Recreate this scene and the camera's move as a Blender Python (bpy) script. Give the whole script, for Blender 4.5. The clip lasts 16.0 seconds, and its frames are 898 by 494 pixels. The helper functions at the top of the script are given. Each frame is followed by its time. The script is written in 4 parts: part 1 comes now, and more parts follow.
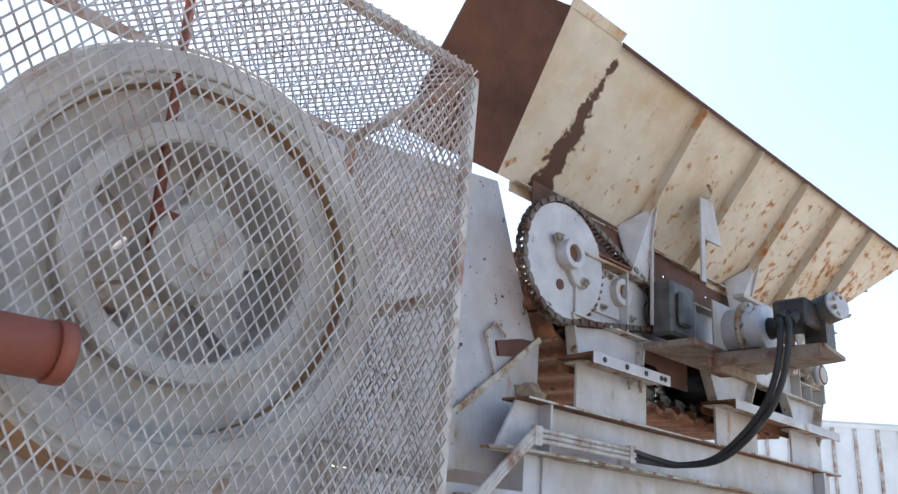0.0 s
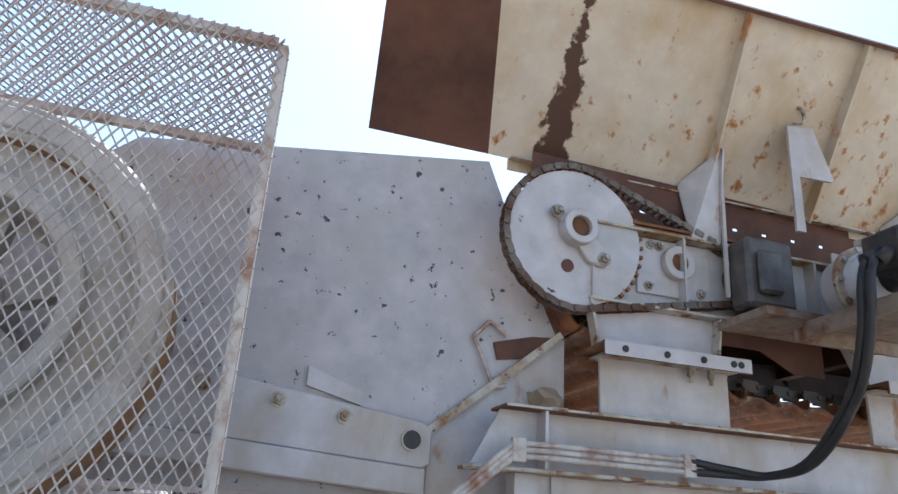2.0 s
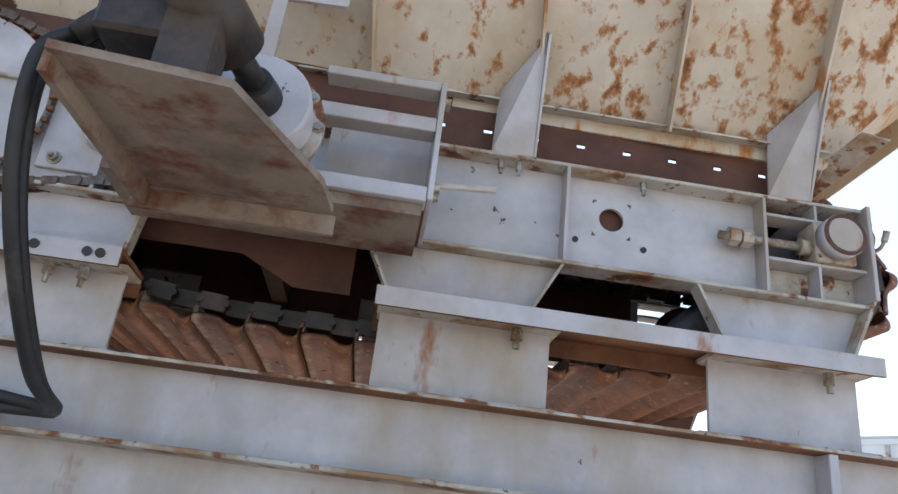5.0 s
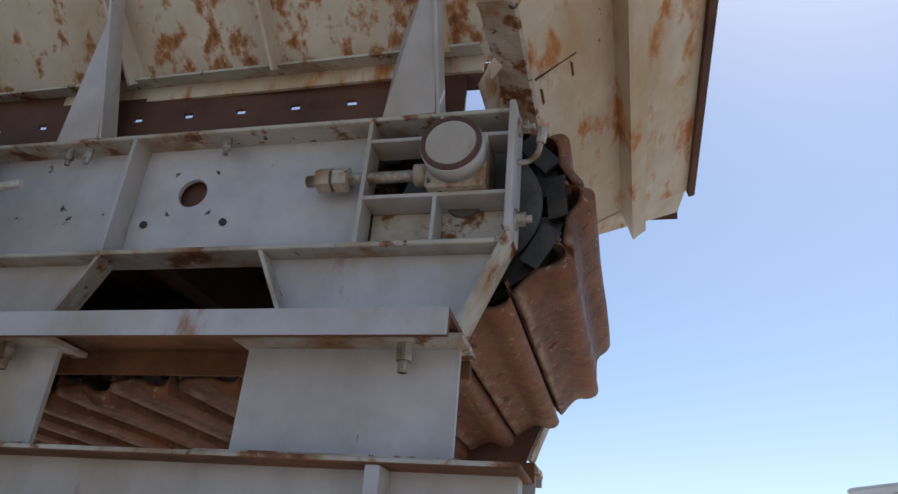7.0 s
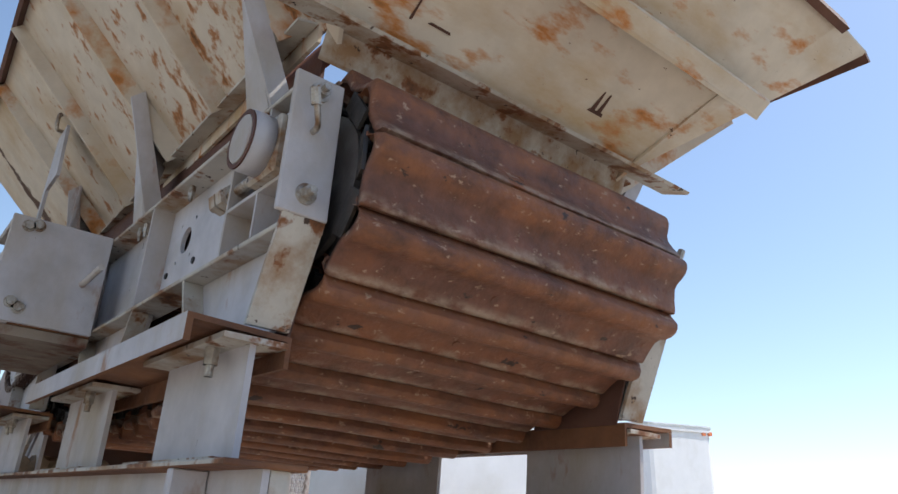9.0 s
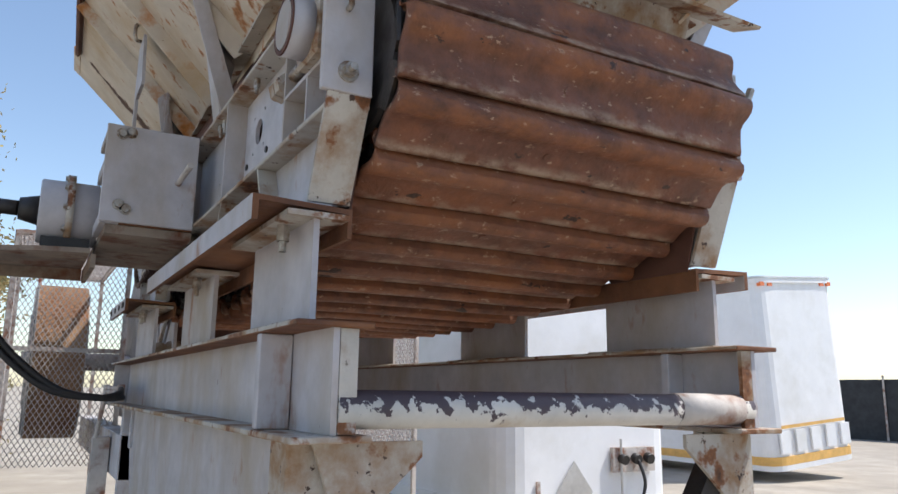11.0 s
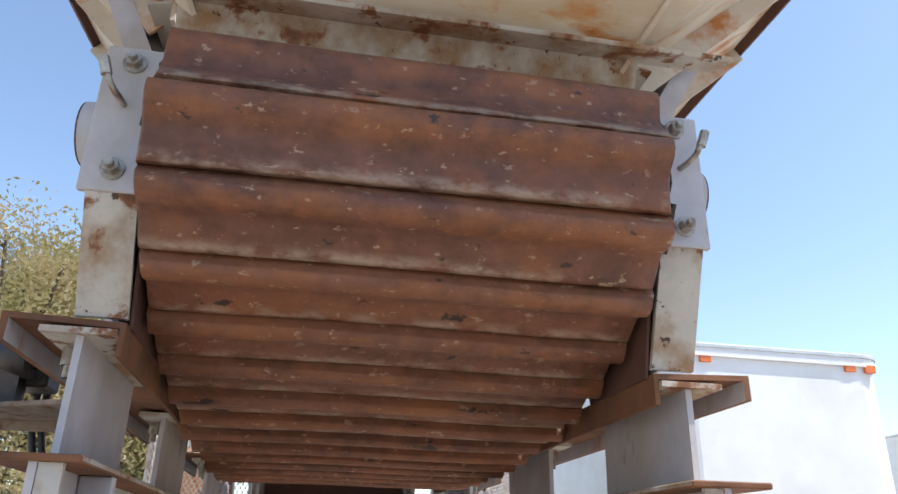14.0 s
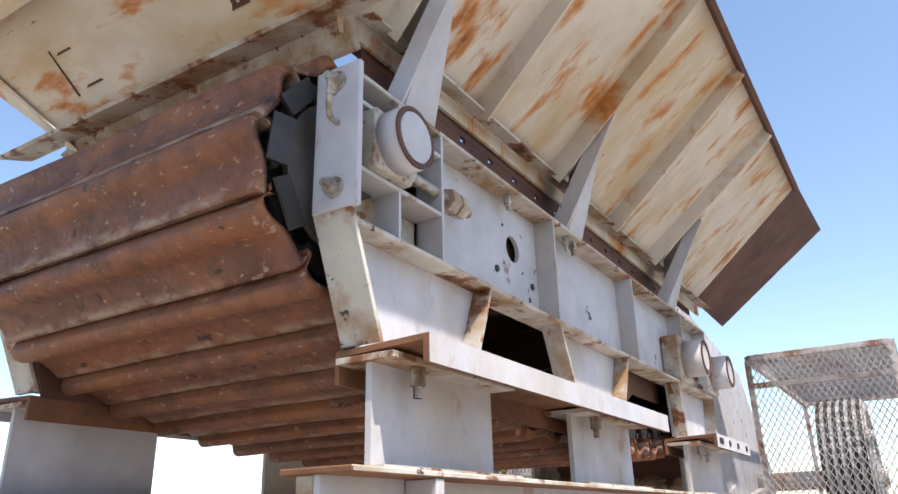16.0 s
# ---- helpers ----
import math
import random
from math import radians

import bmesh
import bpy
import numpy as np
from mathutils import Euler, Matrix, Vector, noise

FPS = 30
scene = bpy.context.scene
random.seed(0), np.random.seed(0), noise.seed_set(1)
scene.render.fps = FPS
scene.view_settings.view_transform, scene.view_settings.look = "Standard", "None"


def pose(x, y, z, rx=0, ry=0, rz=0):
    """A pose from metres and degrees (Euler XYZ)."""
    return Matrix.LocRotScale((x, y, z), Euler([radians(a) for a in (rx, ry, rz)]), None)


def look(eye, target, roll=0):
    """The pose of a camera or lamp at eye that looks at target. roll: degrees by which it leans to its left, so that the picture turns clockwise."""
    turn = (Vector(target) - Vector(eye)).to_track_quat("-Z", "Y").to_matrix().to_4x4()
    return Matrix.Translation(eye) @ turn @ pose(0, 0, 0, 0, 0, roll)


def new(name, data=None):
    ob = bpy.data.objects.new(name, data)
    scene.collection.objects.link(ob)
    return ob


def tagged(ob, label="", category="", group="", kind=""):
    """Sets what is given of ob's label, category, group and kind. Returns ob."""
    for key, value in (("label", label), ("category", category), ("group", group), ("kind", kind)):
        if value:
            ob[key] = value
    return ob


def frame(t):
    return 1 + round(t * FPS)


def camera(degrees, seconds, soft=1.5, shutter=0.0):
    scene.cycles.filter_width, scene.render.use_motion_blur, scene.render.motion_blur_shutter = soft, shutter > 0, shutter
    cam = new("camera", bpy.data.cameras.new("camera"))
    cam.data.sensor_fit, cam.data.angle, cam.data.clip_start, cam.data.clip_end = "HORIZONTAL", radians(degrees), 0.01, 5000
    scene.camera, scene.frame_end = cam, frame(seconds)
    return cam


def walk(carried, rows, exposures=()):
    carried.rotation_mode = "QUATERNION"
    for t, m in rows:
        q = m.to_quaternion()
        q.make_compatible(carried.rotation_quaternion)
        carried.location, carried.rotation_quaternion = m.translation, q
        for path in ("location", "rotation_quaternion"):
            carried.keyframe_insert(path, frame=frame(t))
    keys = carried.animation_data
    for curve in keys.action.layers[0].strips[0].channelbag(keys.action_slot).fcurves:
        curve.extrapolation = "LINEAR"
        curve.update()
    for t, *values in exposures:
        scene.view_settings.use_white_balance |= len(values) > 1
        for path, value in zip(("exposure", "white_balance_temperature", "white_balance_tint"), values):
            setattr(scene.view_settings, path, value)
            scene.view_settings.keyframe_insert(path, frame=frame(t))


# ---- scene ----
cam = camera(62.5, 16.0)

PATH = [
    (0, (-6.569, -2.563, 0.86), (-5.34, -1.144, 1.549), 5.2),
    (0.5, (-6.138, -2.871, 0.993), (-4.995, -1.372, 1.661), 3.7),
    (1, (-5.687, -2.923, 1.042), (-4.684, -1.374, 1.814), 1.5),
    (1.5, (-5.337, -2.977, 0.973), (-4.67, -1.259, 1.75), 6.5),
    (2, (-4.922, -2.958, 0.961), (-4.399, -1.165, 1.676), 3.8),
    (2.5, (-4.405, -2.899, 0.938), (-3.779, -1.142, 1.659), 2.7),
    (3, (-3.852, -3.002, 0.977), (-3.451, -1.194, 1.733), 6.2),
    (3.5, (-3.2, -2.931, 0.993), (-2.824, -1.155, 1.832), 3.4),
    (3.7, (-2.97, -2.868, 0.976), (-2.632, -1.095, 1.838), 8.2),
    (5.8, (-0.881, -2.231, 1.129), (-0.997, -0.366, 1.844), 3.9),
    (6, (-0.616, -2.221, 1.157), (-0.859, -0.374, 1.886), 5.4),
    (6.5, (-0.097, -1.904, 1.097), (-0.376, -0.096, 1.906), 5.9),
    (7, (0.297, -1.577, 1.193), (-0.175, 0.155, 2.076), 5.1),
    (7.5, (0.79, -1.271, 1.234), (-0.164, 0.226, 2.156), 9.6),
    (8, (1.195, -0.93, 1.253), (-0.013, 0.406, 2.121), 1.5),
    (8.2, (1.281, -0.808, 1.283), (-0.038, 0.464, 2.085), 3.3),
    (10.3, (1.692, -0.599, 1.405), (0.077, 0.388, 2.053), 2.3),
    (10.5, (1.693, -0.599, 1.385), (0.046, 0.377, 1.96), 2.5),
    (11, (1.648, -0.567, 1.322), (-0.06, 0.4, 1.705), 0.8),
    (11.5, (1.616, -0.521, 1.327), (-0.085, 0.453, 1.728), 0.8),
    (12, (1.628, -0.524, 1.329), (-0.073, 0.446, 1.739), 2.4),
    (12.5, (1.697, -0.501, 1.329), (-0.008, 0.45, 1.763), 2.2),
    (13, (1.725, -0.3, 1.347), (-0.015, 0.501, 1.923), 0.8),
    (13.5, (1.641, 0.038, 1.343), (-0.194, 0.436, 2.032), 5.6),
    (14, (1.604, 0.547, 1.318), (-0.227, 0.876, 2.089), 1.3),
    (14.5, (1.604, 1.014, 1.372), (-0.297, 1.069, 2.019), 3.3),
    (15, (1.540, 1.457, 1.36), (-0.396, 1.169, 2.034), 5.1),
    (15.5, (1.320, 1.915, 1.398), (-0.474, 1.423, 2.128), -1.4),
    (16, (1.202, 2.477, 1.364), (-0.406, 1.487, 2.073), -1.4),
]
EXPOSURES = [(0.0, 1.3), (1.5, 1.25), (2.0, 1.1), (2.5, 0.85), (3.0, 1.02), (3.7, 1.12), (5.8, 1.14), (6.5, 0.8), (7.2, -0.12), (8.2, 0.2), (10.3, 0.55), (11.0, 0.48), (13.0, 0.62), (14.0, 0.85), (16.0, 0.87)]
walk(cam, [(t, look(eye, target, roll)) for t, eye, target, roll in PATH], EXPOSURES)

# ---- world, sun, exposure ----
SUN_DIR = Vector((0.20, 0.46, 0.86)).normalized()
world = bpy.data.worlds.new("sky")
scene.world = world
world.use_nodes = True
wn = world.node_tree.nodes
sky = wn.new("ShaderNodeTexSky")
sky.sky_type = 'NISHITA'
sky.sun_disc = False
sky.sun_elevation = math.asin(SUN_DIR.z)
sky.sun_rotation = math.atan2(SUN_DIR.x, SUN_DIR.y)
sky.dust_density = 0.6
sky.air_density = 1.0
sky.ozone_density = 0.5
wn["Background"].inputs["Strength"].default_value = 0.15
world.node_tree.links.new(sky.outputs["Color"], wn["Background"].inputs["Color"])
sun_data = bpy.data.lights.new("sun", "SUN")
sun_data.energy, sun_data.angle, sun_data.color = 4.2, radians(0.55), (1.0, 0.96, 0.91)
sun = new("sun", sun_data)
sun.matrix_world = look((0, 0, 30), Vector((0, 0, 30)) - SUN_DIR)


# ---- materials ----
def mat(name, base, rough=0.6, metal=0.0, vary=0.12, scale=6.0, dirt=None, dirt_at=0.62, dirt_soft=0.08, dirt_scale=3.0,
        spots=None, spots_at=0.66, spots_scale=9.0, spots_soft=0.03, stretch=(1, 1, 1), bump=0.15, bump_scale=60.0, chips=None, chips_at=0.7,
        chips_scale=14.0, per_object=0.0, lean=None, streak=None, bands=(), chips_rise=None):
    """A weathered surface: base colour with fine variation, soft dirt, hard spots and chips, and a fine relief."""
    m = bpy.data.materials.new(name)
    m.use_nodes = True
    nt = m.node_tree
    N, L = nt.nodes, nt.links
    bsdf = N["Principled BSDF"]
    bsdf.inputs["Roughness"].default_value = rough
    bsdf.inputs["Metallic"].default_value = metal
    geo = N.new("ShaderNodeNewGeometry")
    mapping = N.new("ShaderNodeMapping")
    mapping.inputs["Scale"].default_value = stretch
    L.new(geo.outputs["Position"], mapping.inputs["Vector"])

    def noise_tex(sc, detail, offset, use_map=True):
        n = N.new("ShaderNodeTexNoise")
        n.inputs["Scale"].default_value, n.inputs["Detail"].default_value = sc, detail
        n.inputs["Roughness"].default_value = 0.62
        add = N.new("ShaderNodeVectorMath")
        add.inputs[1].default_value = (offset, offset * 1.7, -offset)
        L.new(mapping.outputs["Vector"] if use_map else geo.outputs["Position"], add.inputs[0])
        L.new(add.outputs[0], n.inputs["Vector"])
        return n.outputs["Fac"]

    def ramp(src, lo, hi):
        r = N.new("ShaderNodeMapRange")
        r.inputs["From Min"].default_value, r.inputs["From Max"].default_value = lo, hi
        L.new(src, r.inputs["Value"])
        return r.outputs["Result"]

    def mix(fac, a, b):
        x = N.new("ShaderNodeMix")
        x.data_type = 'RGBA'
        if isinstance(fac, float):
            x.inputs[0].default_value = fac
        else:
            L.new(fac, x.inputs[0])
        for sock, v in ((x.inputs[6], a), (x.inputs[7], b)):
            if isinstance(v, tuple):
                sock.default_value = (*v, 1)
            else:
                L.new(v, sock)
        return x.outputs[2]

    dark = tuple(c * (1 - vary * 1.6) for c in base)
    light = tuple(min(1, c * (1 + vary)) for c in base)
    col = mix(ramp(noise_tex(scale, 6, 3.1, False), 0.3, 0.7), dark, light)
    if per_object:
        info = N.new("ShaderNodeObjectInfo")
        col = mix(ramp(info.outputs["Random"], 0, 1), mix(per_object, col, (0.02, 0.008, 0.004)), mix(per_object, col, (0.4, 0.16, 0.06)))
    if dirt:
        col = mix(ramp(noise_tex(dirt_scale, 8, 11.3), dirt_at - dirt_soft, dirt_at + dirt_soft), col, dirt)
    if spots:
        src = noise_tex(spots_scale, 5, 27.7)
        if lean:
            dot = N.new("ShaderNodeVectorMath")
            dot.operation = 'DOT_PRODUCT'
            dot.inputs[1].default_value = lean[:3]
            L.new(geo.outputs["Position"], dot.inputs[0])
            both = N.new("ShaderNodeMath")
            L.new(src, both.inputs[0])
            L.new(dot.outputs["Value"], both.inputs[1])
            both2 = N.new("ShaderNodeMath")
            L.new(both.outputs[0], both2.inputs[0])
            both2.inputs[1].default_value = lean[3]
            src = both2.outputs[0]
        f = ramp(src, spots_at - spots_soft, spots_at + spots_soft)
        col = mix(f, col, spots)
        core = ramp(src, spots_at + spots_soft, spots_at + spots_soft + 0.1)
        col = mix(core, col, tuple(c * 0.35 for c in spots))
    if streak:
        x0, z0, slope, half, low, high = streak
        sep = N.new("ShaderNodeSeparateXYZ")
        L.new(geo.outputs["Position"], sep.inputs[0])

        def m2(op, a, b):
            q = N.new("ShaderNodeMath")
            q.operation = op
            for s, v in zip(q.inputs, (a, b)):
                if isinstance(v, (int, float)):
                    s.default_value = v
                else:
                    L.new(v, s)
            return q.outputs[0]

        centre = m2('ADD', m2('MULTIPLY', m2('SUBTRACT', sep.outputs["Z"], z0), slope), x0)
        away = m2('ABSOLUTE', m2('SUBTRACT', sep.outputs["X"], centre), 0)
        rag = m2('MULTIPLY', m2('SUBTRACT', noise_tex(13, 6, 51.0, False), 0.5), 0.20)
        up = m2('DIVIDE', m2('SUBTRACT', sep.outputs["Z"], low), high - low)
        width = m2('MULTIPLY', m2('SUBTRACT', 1.15, up), half)
        inside = ramp(m2('SUBTRACT', m2('ADD', width, rag), away), -0.006, 0.012)
        ends = m2('MULTIPLY', ramp(up, 1.06, 0.98), 1.0)
        col = mix(m2('MULTIPLY', inside, ends), col, (0.075, 0.032, 0.02))
    # bands of another colour across the part, placed along its own x
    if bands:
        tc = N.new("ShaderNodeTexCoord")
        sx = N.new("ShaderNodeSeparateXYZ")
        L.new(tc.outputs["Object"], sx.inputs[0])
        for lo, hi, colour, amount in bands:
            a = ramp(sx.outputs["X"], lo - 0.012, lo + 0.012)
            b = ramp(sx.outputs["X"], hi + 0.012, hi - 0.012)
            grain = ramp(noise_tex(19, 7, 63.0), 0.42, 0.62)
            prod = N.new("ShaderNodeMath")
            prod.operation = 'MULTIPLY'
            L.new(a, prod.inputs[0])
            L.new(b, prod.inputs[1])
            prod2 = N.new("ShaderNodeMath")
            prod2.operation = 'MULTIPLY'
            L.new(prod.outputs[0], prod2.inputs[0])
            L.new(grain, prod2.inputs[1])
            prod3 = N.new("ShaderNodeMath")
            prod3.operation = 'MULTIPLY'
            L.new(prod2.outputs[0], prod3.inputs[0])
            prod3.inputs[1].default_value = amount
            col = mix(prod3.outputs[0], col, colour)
    if chips:
        src = noise_tex(chips_scale, 7, 41.9)
        if chips_rise:
            z0, gain = chips_rise
            sz = N.new("ShaderNodeSeparateXYZ")
            L.new(geo.outputs["Position"], sz.inputs[0])
            lift = N.new("ShaderNodeMath")
            lift.operation = 'MULTIPLY_ADD'
            L.new(sz.outputs["Z"], lift.inputs[0])
            lift.inputs[1].default_value, lift.inputs[2].default_value = gain, -gain * z0
            add = N.new("ShaderNodeMath")
            L.new(src, add.inputs[0])
            L.new(lift.outputs[0], add.inputs[1])
            src = add.outputs[0]
        col = mix(ramp(src, chips_at, chips_at + 0.02), col, chips)
    L.new(col, bsdf.inputs["Base Color"])
    rr = ramp(noise_tex(scale * 2.3, 4, 8.8, False), 0.2, 0.8)
    rm = N.new("ShaderNodeMapRange")
    rm.inputs["To Min"].default_value, rm.inputs["To Max"].default_value = max(0.05, rough - 0.12), min(1, rough + 0.15)
    L.new(rr, rm.inputs["Value"])
    L.new(rm.outputs["Result"], bsdf.inputs["Roughness"])
    if bump:
        bp = N.new("ShaderNodeBump")
        bp.inputs["Strength"].default_value = bump
        bp.inputs["Distance"].default_value = 0.01
        L.new(noise_tex(bump_scale, 5, 5.5, False), bp.inputs["Height"])
        L.new(bp.outputs["Normal"], bsdf.inputs["Normal"])
    return m


RUST = (0.20, 0.075, 0.03)
M_WHITE = mat("grey_white_paint", (0.50, 0.475, 0.488), 0.55, dirt=(0.37, 0.30, 0.22), dirt_at=0.58, dirt_soft=0.13, dirt_scale=2.4, spots=(0.30, 0.13, 0.05), spots_at=0.665,
              spots_soft=0.06, spots_scale=6, stretch=(1.0, 1.0, 0.45), chips=(0.10, 0.06, 0.04), chips_at=0.715, chips_scale=22, bump=0.14, bump_scale=25)
M_CHIP = mat("chipped_white_paint", (0.50, 0.475, 0.488), 0.55, dirt=(0.40, 0.38, 0.35), dirt_at=0.62, dirt_soft=0.12, chips=(0.045, 0.04, 0.04), chips_at=0.655,
             chips_scale=9, spots=(0.24, 0.11, 0.07), spots_at=0.73, spots_scale=5, bump=0.12, bump_scale=25)
M_RUSTWHITE = mat("rusty_white_paint", (0.50, 0.46, 0.40), 0.62, dirt=(0.29, 0.17, 0.085), dirt_at=0.545, dirt_soft=0.09, dirt_scale=5, spots=(0.22, 0.085, 0.03), spots_at=0.585,
                  spots_scale=9, chips=(0.06, 0.035, 0.025), chips_at=0.64, chips_scale=26, bump=0.2)
M_CREAM = mat("cream_hopper_paint", (0.60, 0.53, 0.44), 0.6, vary=0.08, dirt=(0.46, 0.32, 0.17), dirt_at=0.58, dirt_soft=0.11, dirt_scale=1.8,
              spots=(0.46, 0.18, 0.045), spots_at=0.585, spots_scale=4.5, spots_soft=0.055, stretch=(2.3, 0.7, 0.7), chips=(0.13, 0.06, 0.035), chips_at=0.69, chips_scale=18, bump=0.1, bump_scale=18)
M_CREAM_A = mat("cream_hopper_paint_streaked", (0.60, 0.53, 0.44), 0.6, vary=0.08, dirt=(0.46, 0.34, 0.21), dirt_at=0.60, dirt_soft=0.12, dirt_scale=1.8,
                spots=(0.36, 0.15, 0.05), spots_at=0.615, spots_scale=11, spots_soft=0.045, lean=(0.03, 0, -0.10, 0.365), stretch=(1.4, 1.2, 0.8), bump=0.1, bump_scale=18,
                streak=(-3.49, 2.87, -0.08, 0.085, 2.72, 3.44))
# bands: pale worn lip, orange bead, darker flat between the two
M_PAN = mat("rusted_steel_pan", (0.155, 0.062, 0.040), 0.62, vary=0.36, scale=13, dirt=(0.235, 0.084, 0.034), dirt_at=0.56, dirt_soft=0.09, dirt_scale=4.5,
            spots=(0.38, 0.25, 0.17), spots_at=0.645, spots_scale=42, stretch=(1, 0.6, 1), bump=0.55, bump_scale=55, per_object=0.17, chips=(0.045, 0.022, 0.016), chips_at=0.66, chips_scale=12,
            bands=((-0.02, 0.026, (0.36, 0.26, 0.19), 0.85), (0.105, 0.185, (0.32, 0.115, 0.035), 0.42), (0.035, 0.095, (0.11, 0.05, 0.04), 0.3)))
M_CRUSH = mat("chipped_crusher_paint", (0.43, 0.405, 0.42), 0.55, dirt=(0.38, 0.36, 0.34), dirt_at=0.62, dirt_soft=0.12, chips=(0.05, 0.042, 0.045), chips_at=0.63,
              chips_scale=17, spots=(0.26, 0.12, 0.08), spots_at=0.70, spots_scale=6, bump=0.12, bump_scale=25)
M_SHELF = mat("dirt_caked_shelf", (0.20, 0.15, 0.115), 0.85, vary=0.25, scale=6, dirt=(0.30, 0.235, 0.18), dirt_at=0.52, dirt_soft=0.12, dirt_scale=4, spots=(0.16, 0.06, 0.03), spots_at=0.58,
              spots_scale=7, spots_soft=0.08, bump=0.35)
M_DKRUST = mat("dark_rust_plate", (0.085, 0.035, 0.025), 0.75, vary=0.22, scale=4, dirt=(0.14, 0.06, 0.035), dirt_at=0.55, dirt_soft=0.15, bump=0.2)
M_RUST = mat("brown_rust", (0.15, 0.062, 0.03), 0.78, vary=0.3, scale=9, dirt=(0.24, 0.10, 0.04), dirt_at=0.55, dirt_soft=0.12, bump=0.3)
M_DARK = mat("greasy_black_steel", (0.028, 0.024, 0.022), 0.5, vary=0.3, scale=12, dirt=(0.09, 0.06, 0.04), dirt_at=0.6, bump=0.25)
M_GREASE = mat("greasy_grey_paint", (0.13, 0.117, 0.112), 0.5, vary=0.25, scale=8, dirt=(0.05, 0.042, 0.04), dirt_at=0.5, dirt_soft=0.14, dirt_scale=5, bump=0.25)
M_CHAIN = mat("worn_chain_steel", (0.20, 0.16, 0.13), 0.5, metal=0.4, vary=0.3, scale=30, dirt=(0.10, 0.05, 0.03), dirt_at=0.5, bump=0.2)
M_MESH = mat("weathered_guard_mesh", (0.44, 0.40, 0.38), 0.6, vary=0.2, scale=8, dirt=(0.26, 0.16, 0.11), dirt_at=0.61, dirt_soft=0.1, bump=0.1)
M_GUARD = mat("guard_frame_paint", (0.54, 0.49, 0.45), 0.6, vary=0.15, dirt=(0.26, 0.12, 0.07), dirt_at=0.55, dirt_soft=0.08, dirt_scale=6, bump=0.15)
M_WHEEL = mat("flywheel_paint", (0.47, 0.45, 0.435), 0.65, vary=0.15, dirt=(0.37, 0.29, 0.22), dirt_at=0.60, dirt_soft=0.12, dirt_scale=2, bump=0.2)
M_RIM = mat("rusty_tan_rim", (0.36, 0.22, 0.12), 0.75, vary=0.25, scale=5, dirt=(0.24, 0.10, 0.04), dirt_at=0.54, dirt_soft=0.14, dirt_scale=2.5, bump=0.25)
M_RED = mat("red_oxide_pipe", (0.22, 0.06, 0.035), 0.6, vary=0.2, dirt=(0.10, 0.05, 0.04), dirt_at=0.6)
M_RUBBER = mat("black_rubber_hose", (0.022, 0.02, 0.02), 0.55, vary=0.2, dirt=(0.08, 0.07, 0.06), dirt_at=0.62, bump=0.1)
M_PIPE = mat("peeling_pipe_paint", (0.62, 0.59, 0.54), 0.5, dirt=(0.42, 0.33, 0.24), dirt_at=0.64, chips=(0.075, 0.055, 0.065), chips_at=0.50, chips_scale=24, chips_rise=(1.283, 4.0),
             bump=0.25, bump_scale=30)
M_TRAILER = mat("white_trailer_skin", (0.78, 0.78, 0.79), 0.4, vary=0.04, scale=2, dirt=(0.66, 0.65, 0.63), dirt_at=0.62, dirt_soft=0.1, dirt_scale=0.8, bump=0.06, bump_scale=3)
M_STRIPE = mat("orange_yellow_stripe", (0.72, 0.42, 0.12), 0.5, vary=0.12)
M_LAMP = mat("amber_marker_lens", (0.75, 0.18, 0.04), 0.3, vary=0.1, bump=0)
M_GROUND = mat("dry_dusty_ground", (0.355, 0.315, 0.265), 0.95, vary=0.2, scale=1.2, dirt=(0.30, 0.26, 0.21), dirt_at=0.55, dirt_soft=0.15, dirt_scale=0.3, bump=0.6, bump_scale=12)
M_ROCK = mat("dusty_rubble_rock", (0.34, 0.25, 0.17), 0.95, vary=0.25, scale=6, bump=0.6, bump_scale=14)
M_BARK = mat("brown_bark", (0.13, 0.10, 0.075), 0.9, vary=0.3, scale=12, bump=0.6)
M_LEAF = mat("olive_leaf", (0.36, 0.33, 0.14), 0.7, vary=0.3, scale=0.9, dirt=(0.60, 0.50, 0.30), dirt_at=0.5, dirt_soft=0.1, dirt_scale=1.2, bump=0)
M_FENCE = mat("dark_fence_screen", (0.035, 0.037, 0.04), 0.8, vary=0.2, scale=3)
M_ZINC = mat("zinc_bolt", (0.42, 0.38, 0.33), 0.45, metal=0.5, vary=0.2, scale=40, dirt=(0.2, 0.12, 0.07), dirt_at=0.55, dirt_scale=20)
M_BLADE = mat("bright_worn_steel", (0.55, 0.54, 0.53), 0.35, metal=0.6, vary=0.1)

# ---- mesh helpers ----
W = 1.5          # outer width of the feeder frame
MIRROR = [False]  # the far side of the machine is built with y turned over


def Y(y):
    return W - y if MIRROR[0] else y


def V(p):
    return Vector((p[0], Y(p[1]), p[2]))


def hexa(bm, pts):
    """Eight corners: four below and four above, in the same order round."""
    v = [bm.verts.new(V(p)) for p in pts]
    for f in ((0, 1, 2, 3), (4, 5, 6, 7), (0, 1, 5, 4), (1, 2, 6, 5), (2, 3, 7, 6), (3, 0, 4, 7)):
        bm.faces.new([v[i] for i in f])
    return bm


